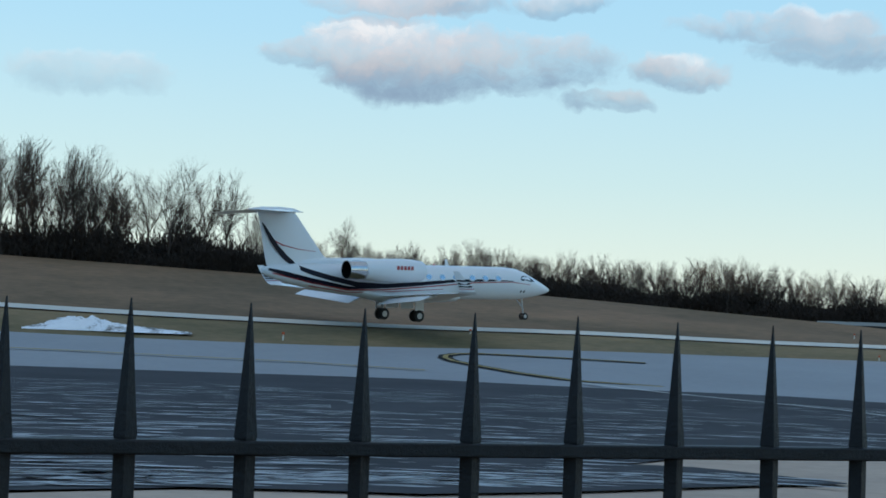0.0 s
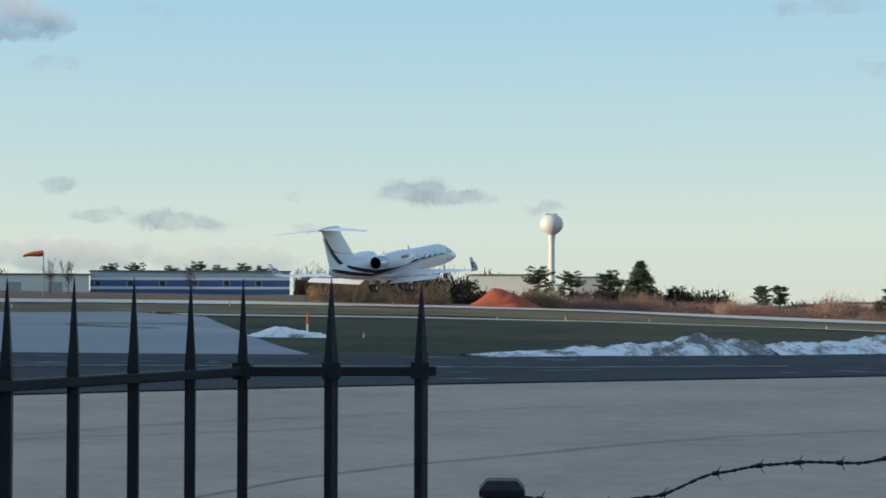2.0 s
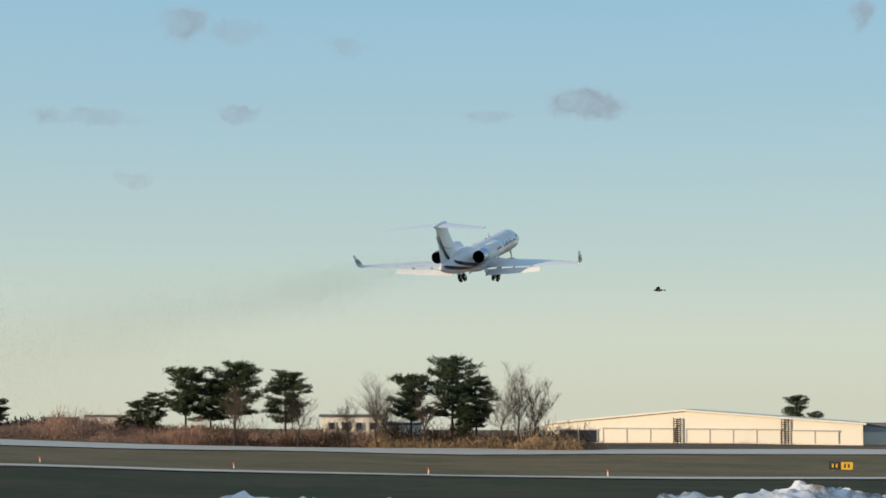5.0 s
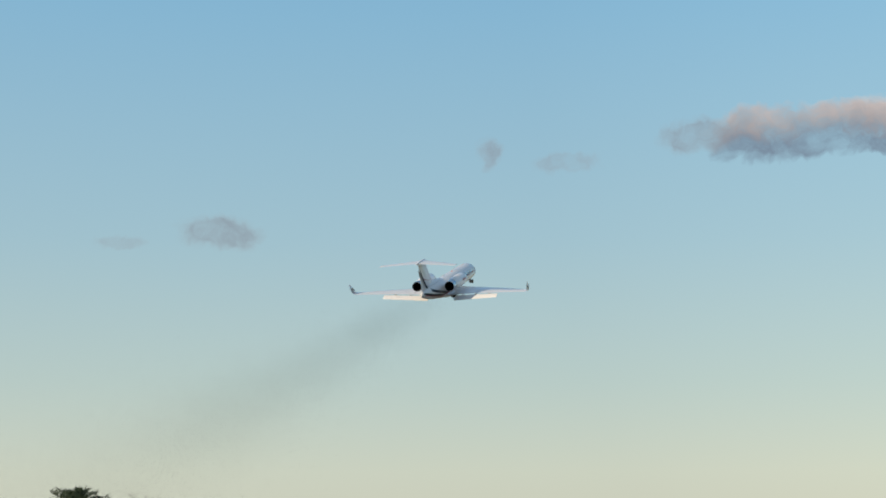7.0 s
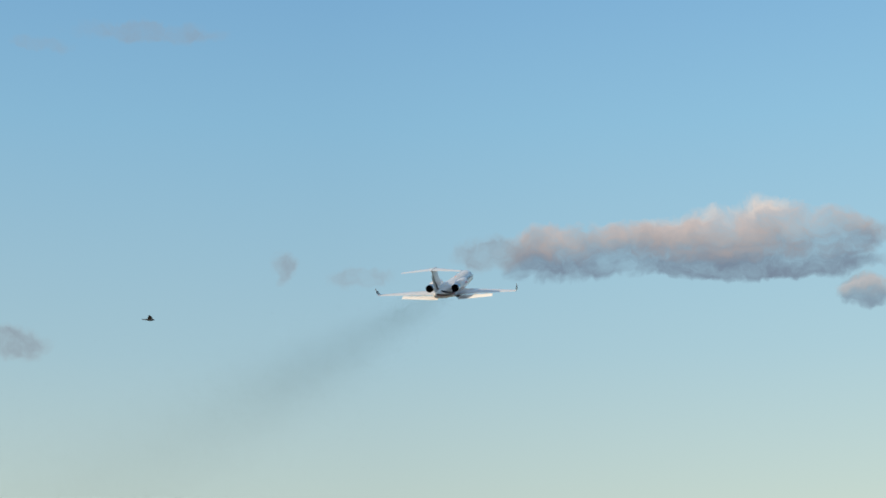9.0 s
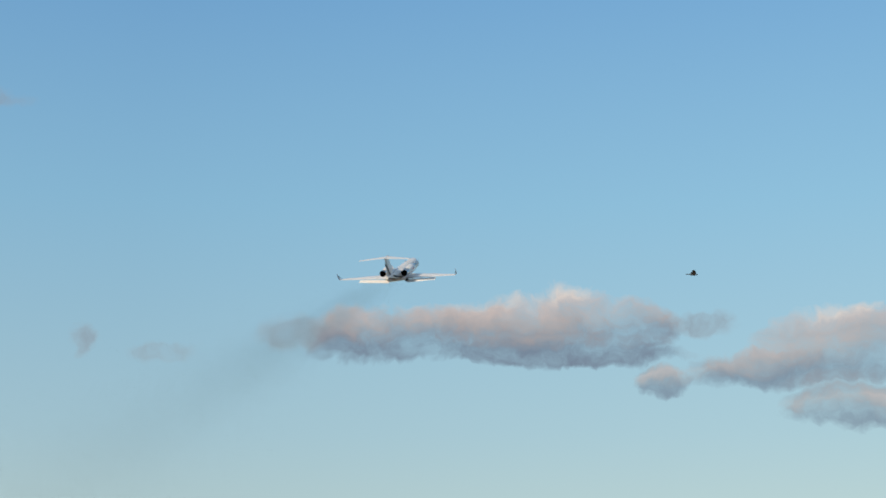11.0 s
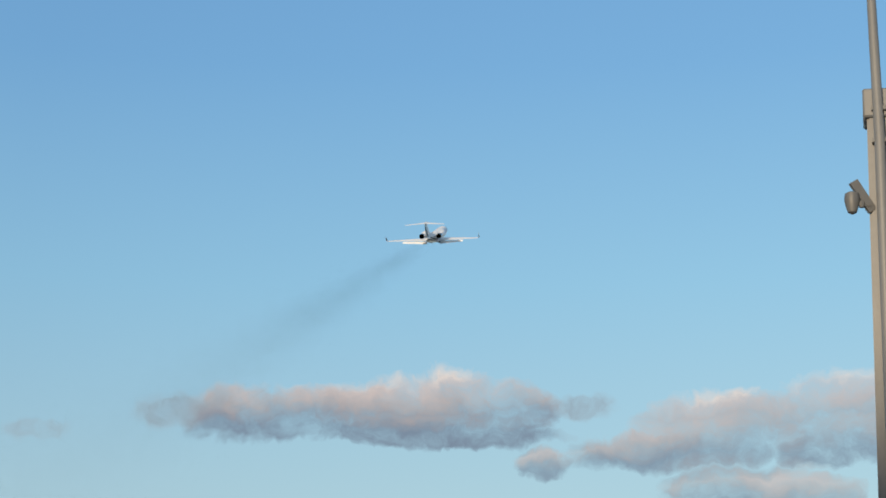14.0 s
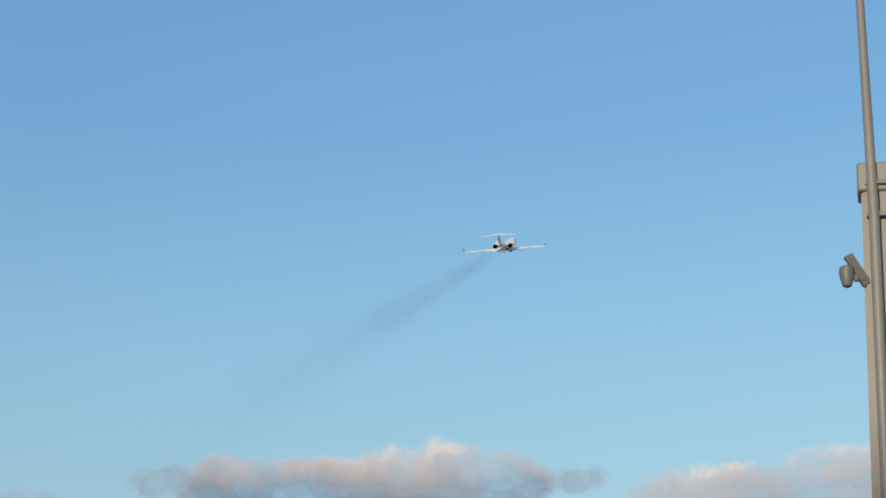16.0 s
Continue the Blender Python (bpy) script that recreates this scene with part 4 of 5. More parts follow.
def brush(name, spans, material, label, category, count, seed, width=.05, flat=.5):
    """Dense twigs: spans of (bearing0, bearing1, distance, depth, height, eye)."""
    rng = random.Random(seed)
    verts, faces = [], []
    for a0, a1, r, deep, h, eye in spans:
        for _ in range(int(count * (a1 - a0))):
            az, rr = rng.uniform(a0, a1), r + rng.uniform(0, deep)
            p = bearing(az) * rr
            x, y = p.x + eye[0], p.y + eye[1]
            z = ground_z(x, y)
            lump = .72 + .75 * noise.noise(Vector((x * .16, y * .16, seed))) + .5 * noise.noise(Vector((x * .6, y * .6, seed)))
            hh = h * max(.3, min(1.5, lump)) * (rng.uniform(.45, 1.0) if rng.random() < .9 else rng.uniform(1.0, 1.45))
            for _ in range(7):
                zb = rng.uniform(0, .85) * hh
                ang = rng.uniform(0, 6.28)
                lean = Vector((math.cos(ang) * rng.uniform(.2, 1.3), math.sin(ang) * rng.uniform(.2, 1.3), 1)) * (hh * rng.uniform(.12, .28))
                side = Vector((math.sin(ang + .6), math.cos(ang + .6), rng.uniform(-.4, .4))) * width * rng.uniform(.5, 1.3)
                b = Vector((x + rng.uniform(-.7, .7), y + rng.uniform(-.7, .7), z + zb - .1))
                i = len(verts)
                verts += [b - side, b + side, b + lean]
                faces.append((i, i + 1, i + 2))
    me = bpy.data.meshes.new(name)
    me.from_pydata(verts, [], faces)
    me.materials.append(material)
    return tagged(new(name, me), label, category, kind="stuff")


O = (0, 0)
brush("thicket", [(8, 33, 176, 14, 3.7, O), (31, 46, 184, 16, 2.6, O), (46, 56.5, 188, 18, 3.0, O)], M["thicket"], "dark tangled undergrowth at the foot of the wood", "undergrowth", 1400, 1, .075)
brush("far_wood", [(69.5, 76.5, 520, 40, 7.5, O), (53, 60, 430, 30, 5.0, O)], M["thicket"], "dark distant leafless woodland", "woodland", 1300, 8, .2)
brush("tan_thicket", [(70.0, 74.6, 222, 6, 4.3, O), (77.2, 78.6, 222, 3, 2.5, O)], M["tan_bush"], "golden-brown leafless thicket beside the runway", "thicket", 520, 2, .04, .35)
brush("brush_row", [(78.5, 92, 226, 6, 1.9, O), (82, 103.6, 176, 9, 2.0, FWD), (103.5, 104.6, 176, 4, 1.2, FWD)], M["red_bush"], "reddish-brown leafless brush row behind the runway", "brush", 1150, 3, .028, .45)
brush("tan_brush_clump", [(97, 104.3, 174, 3, 1.5, FWD), (101.8, 103.8, 172, 2, 1.6, FWD)], M["tan_bush"], "pale tan brush and dry grass under the pines", "brush", 900, 4, .05, .4)
brush("dark_hedge", [(70, 77, 240, 10, 2.0, O), (79, 84, 236, 8, 2.4, O), (84, 92, 200, 10, 1.7, FWD)], M["thicket"], "dark evergreen hedge before the far buildings", "hedge", 600, 6, .14)


brush("bare_scrub", [(91, 96, 175, 4, 2.6, FWD), (97, 104.2, 175, 4, 3.4, FWD)], M["twig"], "tall grey-brown leafless scrub between the pines", "scrub", 260, 12, .035, .6)


def pine_meshes(seed, height, crown_w, material, base=.18, conical=False):
    """Trunk, and a crown of separate boughs of needle tufts."""
    rng = random.Random(seed)
    trunk = bmesh.new()
    tube(trunk, (0, 0, -.2), (rng.uniform(-.15, .15), rng.uniform(-.15, .15), height * .96), height * .02, height * .004, 7)
    verts, faces = [], []

    def tuft(c, size):
        for _ in range(24):
            d = Vector((rng.gauss(0, 1), rng.gauss(0, 1), rng.gauss(.3, .4))).normalized()
            s = d.orthogonal().normalized() * size * .11
            o = c + Vector((rng.uniform(-1, 1), rng.uniform(-1, 1), rng.uniform(-.4, .4))) * size * .8
            i = len(verts)
            verts.extend([o - s, o + s, o + d * size])
            faces.append((i, i + 1, i + 2))

    count = 90 if conical else 66
    for q in range(count):
        k = (q + rng.random()) / count
        # pines carry their boughs in whorls, with open air between them
        kk = k if conical else (int(k * 8) + .5) / 8 + rng.uniform(-.05, .05)
        z = height * (base + (1 - base) * kk) * .97
        w = crown_w * ((1 - k) ** .8 + .04 if conical else (1.0 if k < .72 else .45 + .55 * (1 - k) / .28) * rng.choice((.35, .55, .8, 1.0, 1.15)))
        a = q * 2.4 + rng.uniform(-.6, .6)
        d = Vector((math.cos(a), math.sin(a), -.12 if conical else rng.uniform(.05, .55)))
        foot, tip = Vector((0, 0, z)), Vector((0, 0, z)) + d * w
        tube(trunk, foot, tip, .026 * height / 7, .008, 4, False)
        m = max(2, int(w / (.27 * height / 7)))
        for n in range(m + 1):
            t = (n + .6) / (m + .8)
            if t > (.12 if conical else .42):
                side = Vector((-d.y, d.x, 0)) * rng.uniform(-.22, .22) * w * t
                tuft(foot + d * w * t + side + Vector((0, 0, .06)), (.5 if conical else .48) * height / 7 * rng.uniform(.65, 1.15))
    tuft(Vector((0, 0, height * .96)), .35 * height / 7)
    me = bpy.data.meshes.new("crown")
    me.from_pydata(verts, [], faces)
    me.materials.append(material)
    return mesh_of("trunk", trunk, M["bark"]), me


PINES = [tree_from("pine_tree", pine_meshes(k, 7.0, w, M["needles"], b), "dark green pine with layered open boughs", "pines") for k, w, b in ((41, 2.0, .30), (52, 1.8, .36), (67, 2.2, .32))]
rows = [(89.6, 180, .72), (90.7, 178, 1.12), (92.3, 179, 1.2), (94.0, 178, 1.5), (98.2, 177, .98), (99.6, 178, 1.12), (100.4, 180, 1.4), (84.6, 182, .52), (83.9, 182, .46), (88.6, 181, .5), (89.1, 183, .55), (91.5, 181, .8), (100.0, 176, .9)]
for k, (az, r, s) in enumerate(rows):
    m = spot(az, r, s, FWD)
    if k < 3:
        PINES[k].matrix_basis = m
    else:
        copy_thing(PINES[k % 3], m)
for az, s in ((97.1, .72), (101.9, .84), (101.3, .72), (92.3, .62), (94.4, .6), (102.4, .7), (96.1, .5), (98.6, .6), (97.4, .6)):
    plant(random.randrange(4), spot(az, 174, s * 1.25, FWD, s))
spruce = tree_from("spruce_tree", pine_meshes(80, 6.8, 3.1, M["olive"], .1, True), "olive-green conical spruce among brown brush")
spruce.matrix_basis = spot(81.1, 236, 1.0)
dark = tree_from("evergreen_tree", pine_meshes(81, 5.4, 2.2, M["needles"], .08), "broad dark evergreen tree near the runway", "dark evergreens")
dark.matrix_basis = spot(77.7, 242, 1.0)
for az, r, s, e in ((78.75, 240, .9, O), (80.1, 240, .95, O), (82.3, 238, .62, O), (82.7, 240, .5, O), (71.6, 236, .5, O), (74.0, 246, .5, O), (75.4, 246, .62, O), (73.0, 246, .45, O), (66.2, 440, 1.45, O), (66.9, 440, 1.3, O), (64.2, 445, 1.35, O), (67.7, 440, 1.4, O), (63.4, 445, 1.3, O), (68.3, 440, 1.3, O), (65.3, 445, 1.25, O)):
    copy_thing(dark, spot(az, r, s, e))
for az, s in ((111.0, .9), (111.6, .6)):
    copy_thing(PINES[1], spot(az, 262, s, FWD))
for az in (59.0, 61.4, 62.0, 66.0, 73.4):
    plant(random.randrange(4), spot(az, 215, .42))
for k in range(9):
    plant(k % 4, spot(69.9 + k * .5, 224, .40 + .1 * (k % 3)))


# ---- water tower ----
def build_tower():
    az, r = 78.12, 900
    p = bearing(az) * r
    base = ground_z(p.x, p.y)
    t = thing("water_tower", "white spheroid water tower on a slim stem", "water tower", pose(p.x, p.y, base))
    top = 3 + r * math.tan(radians(2.52)) - base
    bm = bmesh.new()
    R = 6.2
    c = top - R * .86
    lathe(bm, (0, 0, c), [(-R * .98, 1.6), (-R * .86, R * .36), (-R * .62, R * .70), (-R * .3, R * .93), (0, R), (R * .28, R * .96), (R * .55, R * .82), (R * .75, R * .60), (R * .86, R * .3), (R * .88, .3)], 32)
    part("tank", bm, M["tower"], t, "white rounded tank")
    bm = bmesh.new()
    lathe(bm, (0, 0, 0), [(0, 4.2), (2, 2.9), (5, 1.75), (c - R * 1.5, 1.55), (c - R * .9, 2.0)], 24)
    part("stem", bm, M["tower"], t, "pale tapered stem")
    for a in range(6):
        bm = bmesh.new()
        d = bearing(a * 60) * 2.6
        tube(bm, (d.x, d.y, top - 1.0), (d.x, d.y, top + .9), .12, .1, 6)
        part("roof_aerial", bm, M["lamp_shell"], t)
    bm = bmesh.new()
    for a in range(24):
        q0, q1 = bearing(a * 15) * 3.4, bearing(a * 15 + 15) * 3.4
        tube(bm, (q0.x, q0.y, top + .1), (q1.x, q1.y, top + .1), .09, n=5)
    part("railing", bm, M["lamp_shell"], t)


build_tower()


# ---- gravel heap and snow ----
def mound(name, m, length, width, height, seed, material, label, category, peaks, dirty=None, nx=90, ny=26, sharp=1.0):
    """A heap with its own ridge line: peaks of (place along, height)."""
    bm = bmesh.new()
    grid = []
    for i in range(nx + 1):
        s = i / nx
        row = []
        for j in range(ny + 1):
            t = j / ny * 2 - 1
            h = sum(table(min(max(s + o, 0), 1), peaks) for o in (-.045, -.02, 0, .02, .045)) / 5 * height
            prof = max(0, 1 - abs(t) ** (1.7 * sharp))
            x, y = (s - .5) * length, t * width / 2
            q = Vector((x, y, seed * 7.7))
            rough = .28 * noise.noise(q * .8) + .34 * noise.noise(q * 1.9) + .13 * noise.noise(q * 4.0)
            z = h * prof * (1 + rough * (1.2 if category == "snow" else .25)) + (.10 * noise.noise(q * 3.1) * prof if category == "snow" else 0)
            row.append(bm.verts.new((x, y + .5 * noise.noise(Vector((x * .3, seed, 1))) * width * .25, max(z, -.05) - (.06 if prof <= 0 else 0))))
        grid.append(row)
    for a, b in zip(grid, grid[1:]):
        for j in range(ny):
            bm.faces.new((a[j], b[j], b[j + 1], a[j + 1]))
    ob = part(name, bm, material, at=m)
    return tagged(ob, label, category, "snow piles" if category == "snow" else "")


def bank(a, b, name_seed, width, height, peaks, dirty, label):
    a, b = Vector(a), Vector(b)
    mid, d = (a + b) / 2, b - a
    mound("snow_bank", pose(mid.x, mid.y, ground_z(mid.x, mid.y) + .1, 0, 0, math.degrees(math.atan2(d.y, d.x))), d.length, width, height, name_seed, M["dirty_snow" if dirty < .2 else "snow"], label, "snow", peaks, dirty, int(d.length * 5), 24)


bank((71.5, 18.4), (81.0, 5.6), 1, 3.6, .76, [(0, 0), (.06, .16), (.2, .28), (.4, .45), (.55, .62), (.7, .95), (.78, .8), (.86, .55), (1, .4)], .10, "low ridge of ploughed old snow streaked with dirt")
bank((80.0, 7.2), (93.0, -12.0), 2, 4.4, .94, [(0, .25), (.1, .4), (.25, .5), (.38, .8), (.5, 1.0), (.58, .86), (.68, 1.0), (.8, .62), (.92, .4), (1, .2)], .40, "tall heap of ploughed white snow beside the lane")
bank((93.0, -12), (103.0, -25.5), 3, 3.8, 1.0, [(0, .2), (.12, .55), (.28, .8), (.4, .5), (.52, .75), (.66, .85), (.8, .5), (1, .25)], .35, "rounded bank of old snow beside the lane")
bank((102.6, -24.6), (110.0, -41), 4, 3.4, 1.0, [(0, .2), (.2, .75), (.42, .9), (.6, .4), (.75, .3), (1, .1)], .25, "rounded bank of old snow beside the lane")
bank((110.5, -42), (116.5, -61), 5, 3.4, 1.1, [(0, .3), (.12, .8), (.3, .6), (.45, .9), (.6, .5), (.8, .6), (1, .1)], .3, "rounded bank of old snow beside the lane")
p = bearing(69.3) * 99
mound("snow_pile", pose(p.x, p.y, ground_z(p.x, p.y) + .08, 0, 0, -69), 5.0, 3.0, .52, 7, M["snow"], "small white snow pile on the grass edge", "snow", [(0, 0), (.15, .5), (.35, 1), (.55, .8), (.8, .35), (1, 0)], .5, 40, 16)
p = bearing(27.4) * 110
mound("snow_pile", pose(p.x, p.y, ground_z(p.x, p.y), 0, 0, -27), 10.5, 3.6, .85, 9, M["snow"], "low white snow pile on the grass verge", "snow", [(0, 0), (.1, .3), (.22, .8), (.35, 1), (.5, .75), (.6, .4), (1, .05)], .6, 50, 16)
p = bearing(76.5) * 221
mound("gravel_heap", pose(p.x, p.y, ground_z(p.x, p.y) - .1, 0, 0, -77), 9.8, 8.0, 2.7, 11, M["heap"], "conical heap of rust-red gravel", "gravel heap", [(0, 0), (.18, .38), (.4, 1), (.6, .72), (.8, .4), (1, 0)], None, 40, 30, .75)


# ---- buildings ----
def building(name, label, az, r, width, depth, height, eye=(0, 0), turn=0.0, wall="wall_white", bands=(), roof="roof", windows=(), overhang=.3, sink=.3):
    """A flat-roofed hall facing the camera: bands and windows are parts on its front (local -y)."""
    p = bearing(az) * r
    x, y = p.x + eye[0], p.y + eye[1]
    b = thing(name, label, "building", pose(x, y, ground_z(x, y) - sink, 0, 0, -az + turn))
    w = width / 2
    bm = bmesh.new()
    box(bm, -w, w, 0, depth, 0, height)
    part("wall", bm, M[wall], b)
    bm = bmesh.new()
    box(bm, -w - overhang, w + overhang, -overhang, depth + overhang, height, height + .35)
    part("roof", bm, M[roof], b)
    for z0, z1, m in bands:
        bm = bmesh.new()
        box(bm, -w - .02, w + .02, -.12, .02, z0, z1)
        part("facade_band", bm, M[m], b)
    for x0, x1, z0, z1, m in windows:
        bm = bmesh.new()
        box(bm, x0, x1, -.2, .02, z0, z1)
        win = part("window", bm, M[m], b)
        for c in (x0, x1):
            bm = bmesh.new()
            box(bm, c - .08, c + .08, -.26, 0, z0 - .1, z1 + .1)
            part("jamb", bm, M["wall_grey"], win)
    return b


building("office_building", "long low building with blue and white facade bands", 66.0, 400, 46, 18, 6.6, sink=1.5,
         bands=((1.4, 2.6, "wall_blue"), (2.6, 3.2, "wall_white"), (3.2, 4.7, "wall_blue"), (4.7, 5.3, "wall_white"), (5.3, 6.5, "pale_blue")),
         windows=[(-22 + i * 7.4, -20.6 + i * 7.4, 3.5, 4.4, "dark_panel") for i in range(6)])
building("warehouse", "long white flat-roofed warehouse", 59.6, 392, 42, 20, 5.0, sink=1.6, windows=[(-15 + i * 9, -12 + i * 9, 1.2, 3.4, "wall_grey") for i in range(4)])
building("low_shed", "low dark shed with a long pale roof on the hillside", 53.2, 178, 13, 5, 1.2, wall="dark_panel", roof="wall_grey", sink=.9)
building("plant_building", "pale grey industrial hall behind dark trees", 76.6, 430, 18, 15, 7.2, wall="wall_white", sink=1.5, windows=[(-6 + i * 5, -4 + i * 5, 1.5, 3, "dark_panel") for i in range(3)])
building("plant_building", "blue-grey industrial hall behind dark trees", 79.6, 430, 10, 12, 7.0, wall="wall_grey", sink=1.5, bands=((2.0, 4.6, "wall_grey"),))
building("beige_building", "pale beige building behind the pines", 96.2, 250, 9, 8, 4.2, FWD, wall="wall_white", sink=1.0, windows=[(-3.4 + i * 2, -2.4 + i * 2, 2.4, 3.4, "dark_panel") for i in range(4)])
building("beige_building", "small pale building behind brown brush", 98.0, 255, 5, 6, 3.2, FWD, wall="wall_white", sink=1.0)
building("far_house", "far pale house behind the brush row", 88.1, 300, 7, 6, 3.6, FWD, wall="wall_white", sink=.8, windows=[(-2.6, -1.6, 1.6, 2.6, "dark_panel"), (1.4, 2.4, 1.6, 2.6, "dark_panel")])
building("far_house", "far brown house behind the brush row", 86.6, 300, 6, 6, 3.0, FWD, wall="red_bush", sink=.8)
building("side_hall", "pale hall beside the hangar", 114.4, 236, 14, 14, 3.6, FWD, wall="wall_white", sink=1.2, bands=((2.9, 3.5, "wall_grey"),))


def build_hangar():
    az, r = 107.3, 228
    p = bearing(az) * r
    x, y = p.x + FWD[0], p.y + FWD[1]
    h = thing("hangar", "broad sunlit cream hangar with a low gabled roof", "hangar", pose(x, y, ground_z(x, y) - .1, 0, 0, -az - 3))
    L, eave, ridge, D = 18.5, 2.4, 4.3, 26.0
    bm = bmesh.new()
    prof = [(-L, 0), (L * 1.25, 0), (L * 1.25, eave + .3), (0, ridge), (-L, eave)]
    loft(bm, [[Vector((a, yy, z)) for a, z in prof] for yy in (0, D)])
    part("wall", bm, M["wall_white"], h, smooth=False)
    for a, b, za, zb in ((-L - .4, 0, eave - .02, ridge), (0, L * 1.25 + .4, ridge, eave + .28)):
        bm = bmesh.new()
        loft(bm, [[Vector((a, yy, za)), Vector((b, yy, zb)), Vector((b, yy, zb + .22)), Vector((a, yy, za + .22))] for yy in (-.5, D + .4)])
        part("roof", bm, M["wall_white"], h, smooth=False)
    # the dark left panel paints the shade inside an open doorway
    for x0, x1, z0, z1, m in ((-10.6, -1.2, .2, 1.9, "wall_grey"), (.4, 12.6, .2, 1.9, "wall_grey"), (-16.5, -11.4, .1, 1.7, "dark_panel"), (14, 20, .2, 1.8, "wall_grey")):
        bm = bmesh.new()
        box(bm, x0, x1, -.12, .05, z0, z1)
        d = part("hangar_door", bm, M["wall_white"] if m == "wall_grey" else M[m], h)
        bm = bmesh.new()
        box(bm, x0 - .15, x1 + .15, -.3, -.1, z1, z1 + .16)
        part("door_track", bm, M["wall_grey"], d)
        n = max(2, int((x1 - x0) / 2.6))
        for k in range(n + 1):
            bm = bmesh.new()
            c = x0 + (x1 - x0) * k / n
            box(bm, c - .06, c + .06, -.2, -.1, z0, z1)
            part("door_post", bm, M["wall_grey"], d)
    for c in (-.8, 13.2):
        bm = bmesh.new()
        box(bm, c - .5, c - .38, -.55, -.4, .1, 3.4)
        box(bm, c + .38, c + .5, -.55, -.4, .1, 3.4)
        for k in range(11):
            box(bm, c - .5, c + .5, -.56, -.38, .3 + k * .29, .4 + k * .29)
        part("ladder_frame", bm, M["bark"], h, "brown lattice frame on the front")
    bm = bmesh.new()
    loft(bm, [[Vector((-L - a, yy, z)) for a, z in ((0, 0), (4.5, 0), (4.5, 1.6), (0, 2.2))] for yy in (2.0, 12.0)])
    part("lean_to", bm, M["wall_grey"], h, "grey shaded side shed", smooth=False)


build_hangar()


# ---- windsock, markers, sign ----
def build_windsock():
    p = bearing(61.2) * 168
    z = ground_z(p.x, p.y)
    w = thing("windsock", "orange windsock blowing on a slim mast", "windsock", pose(p.x, p.y, z))
    top = 3 + 168 * math.tan(radians(1.2)) - z
    bm = bmesh.new()
    tube(bm, (0, 0, -.2), (0, 0, top), .06, .04, 8)
    part("mast", bm, M["pole"], w)
    bm = bmesh.new()
    d = -bearing(61.2 + 90)
    side = d.cross(Vector((0, 0, 1)))
    loft(bm, [ring(Vector((0, 0, top - .15)) + d * s + Vector((0, 0, -.13 * s * (1 + .25 * math.sin(s * 4)))), side, (0, 0, 1), r, n=12) for s, r in ((.05, .30), (.5, .28), (1.0, .23), (1.5, .17), (1.9, .11))], False, False)
    part("sock", bm, M["orange"], w, "orange tapering cloth sock")


build_windsock()


def build_marker():
    m = thing("edge_marker", "small white and orange edge light on a short stake", "marker", group="edge markers")
    bm = bmesh.new()
    tube(bm, (0, 0, -.1), (0, 0, .5), .06, .05, 8)
    part("stake", bm, M["wall_white"], m)
    bm = bmesh.new()
    lathe(bm, (0, 0, .5), [(0, .09), (.05, .12), (.14, .11), (.2, .05)], 10)
    part("cap", bm, M["orange"], m)
    return m


MARK = build_marker()
first = True
for az, r, e in ((33.2, 109, O), (46.4, 114, O), (39.5, 120, O), (53.0, 122, O), (57.5, 130, O), (60.2, 138, O), (64.8, 134, O), (71.8, 98, O), (76.3, 141, O), (78.6, 146, O), (36, 104, O), (52.2, 150, O), (67.3, 158, O), (92.3, 108, FWD), (98.8, 106, FWD), (86, 108, FWD), (104.8, 106, FWD), (81.4, 150, O)):
    m = spot(az, r, .85, e)
    if first:
        MARK.matrix_basis = m
        first = False
    else:
        copy_thing(MARK, m)

p = bearing(69.9) * 99.5
b = thing("snow_stake", "tall orange and white marker stake in the snow pile", "stake", pose(p.x, p.y, ground_z(p.x, p.y), 0, 4, 0))
bm = bmesh.new()
tube(bm, (0, 0, -.1), (0, 0, .8), .07, .06, 8)
part("pole", bm, M["wall_white"], b)
bm = bmesh.new()
tube(bm, (0, 0, .75), (0, 0, 1.4), .09, .07, 8)
part("flag", bm, M["orange"], b, "orange upper sleeve")

p = bearing(112.4) * 128
x, y = p.x + FWD[0], p.y
s = thing("taxiway_sign", "low yellow and black taxiway sign on the grass", "sign", pose(x, y, ground_z(x, y), 0, 0, -112))
for x0, x1, m in ((-.85, 0, "sign_black"), (0.01, .85, "sign_yellow")):
    bm = bmesh.new()
    box(bm, x0, x1, -.1, .1, .2, .75)
    bmesh.ops.bevel(bm, geom=list(bm.edges), offset=.02, segments=1, affect="EDGES")
    q = part("panel", bm, M[m], s)
    for k in range(2):
        bm = bmesh.new()
        box(bm, x0 + .2 + k * .28, x0 + .32 + k * .28, -.115, -.1, .34, .62)
        part("marking_bar", bm, M["sign_yellow" if m == "sign_black" else "sign_black"], q)
for x0 in (-.6, .6):
    bm = bmesh.new()
    tube(bm, (x0, 0, -.1), (x0, 0, .22), .04, n=8)
    part("leg", bm, M["pole"], s)


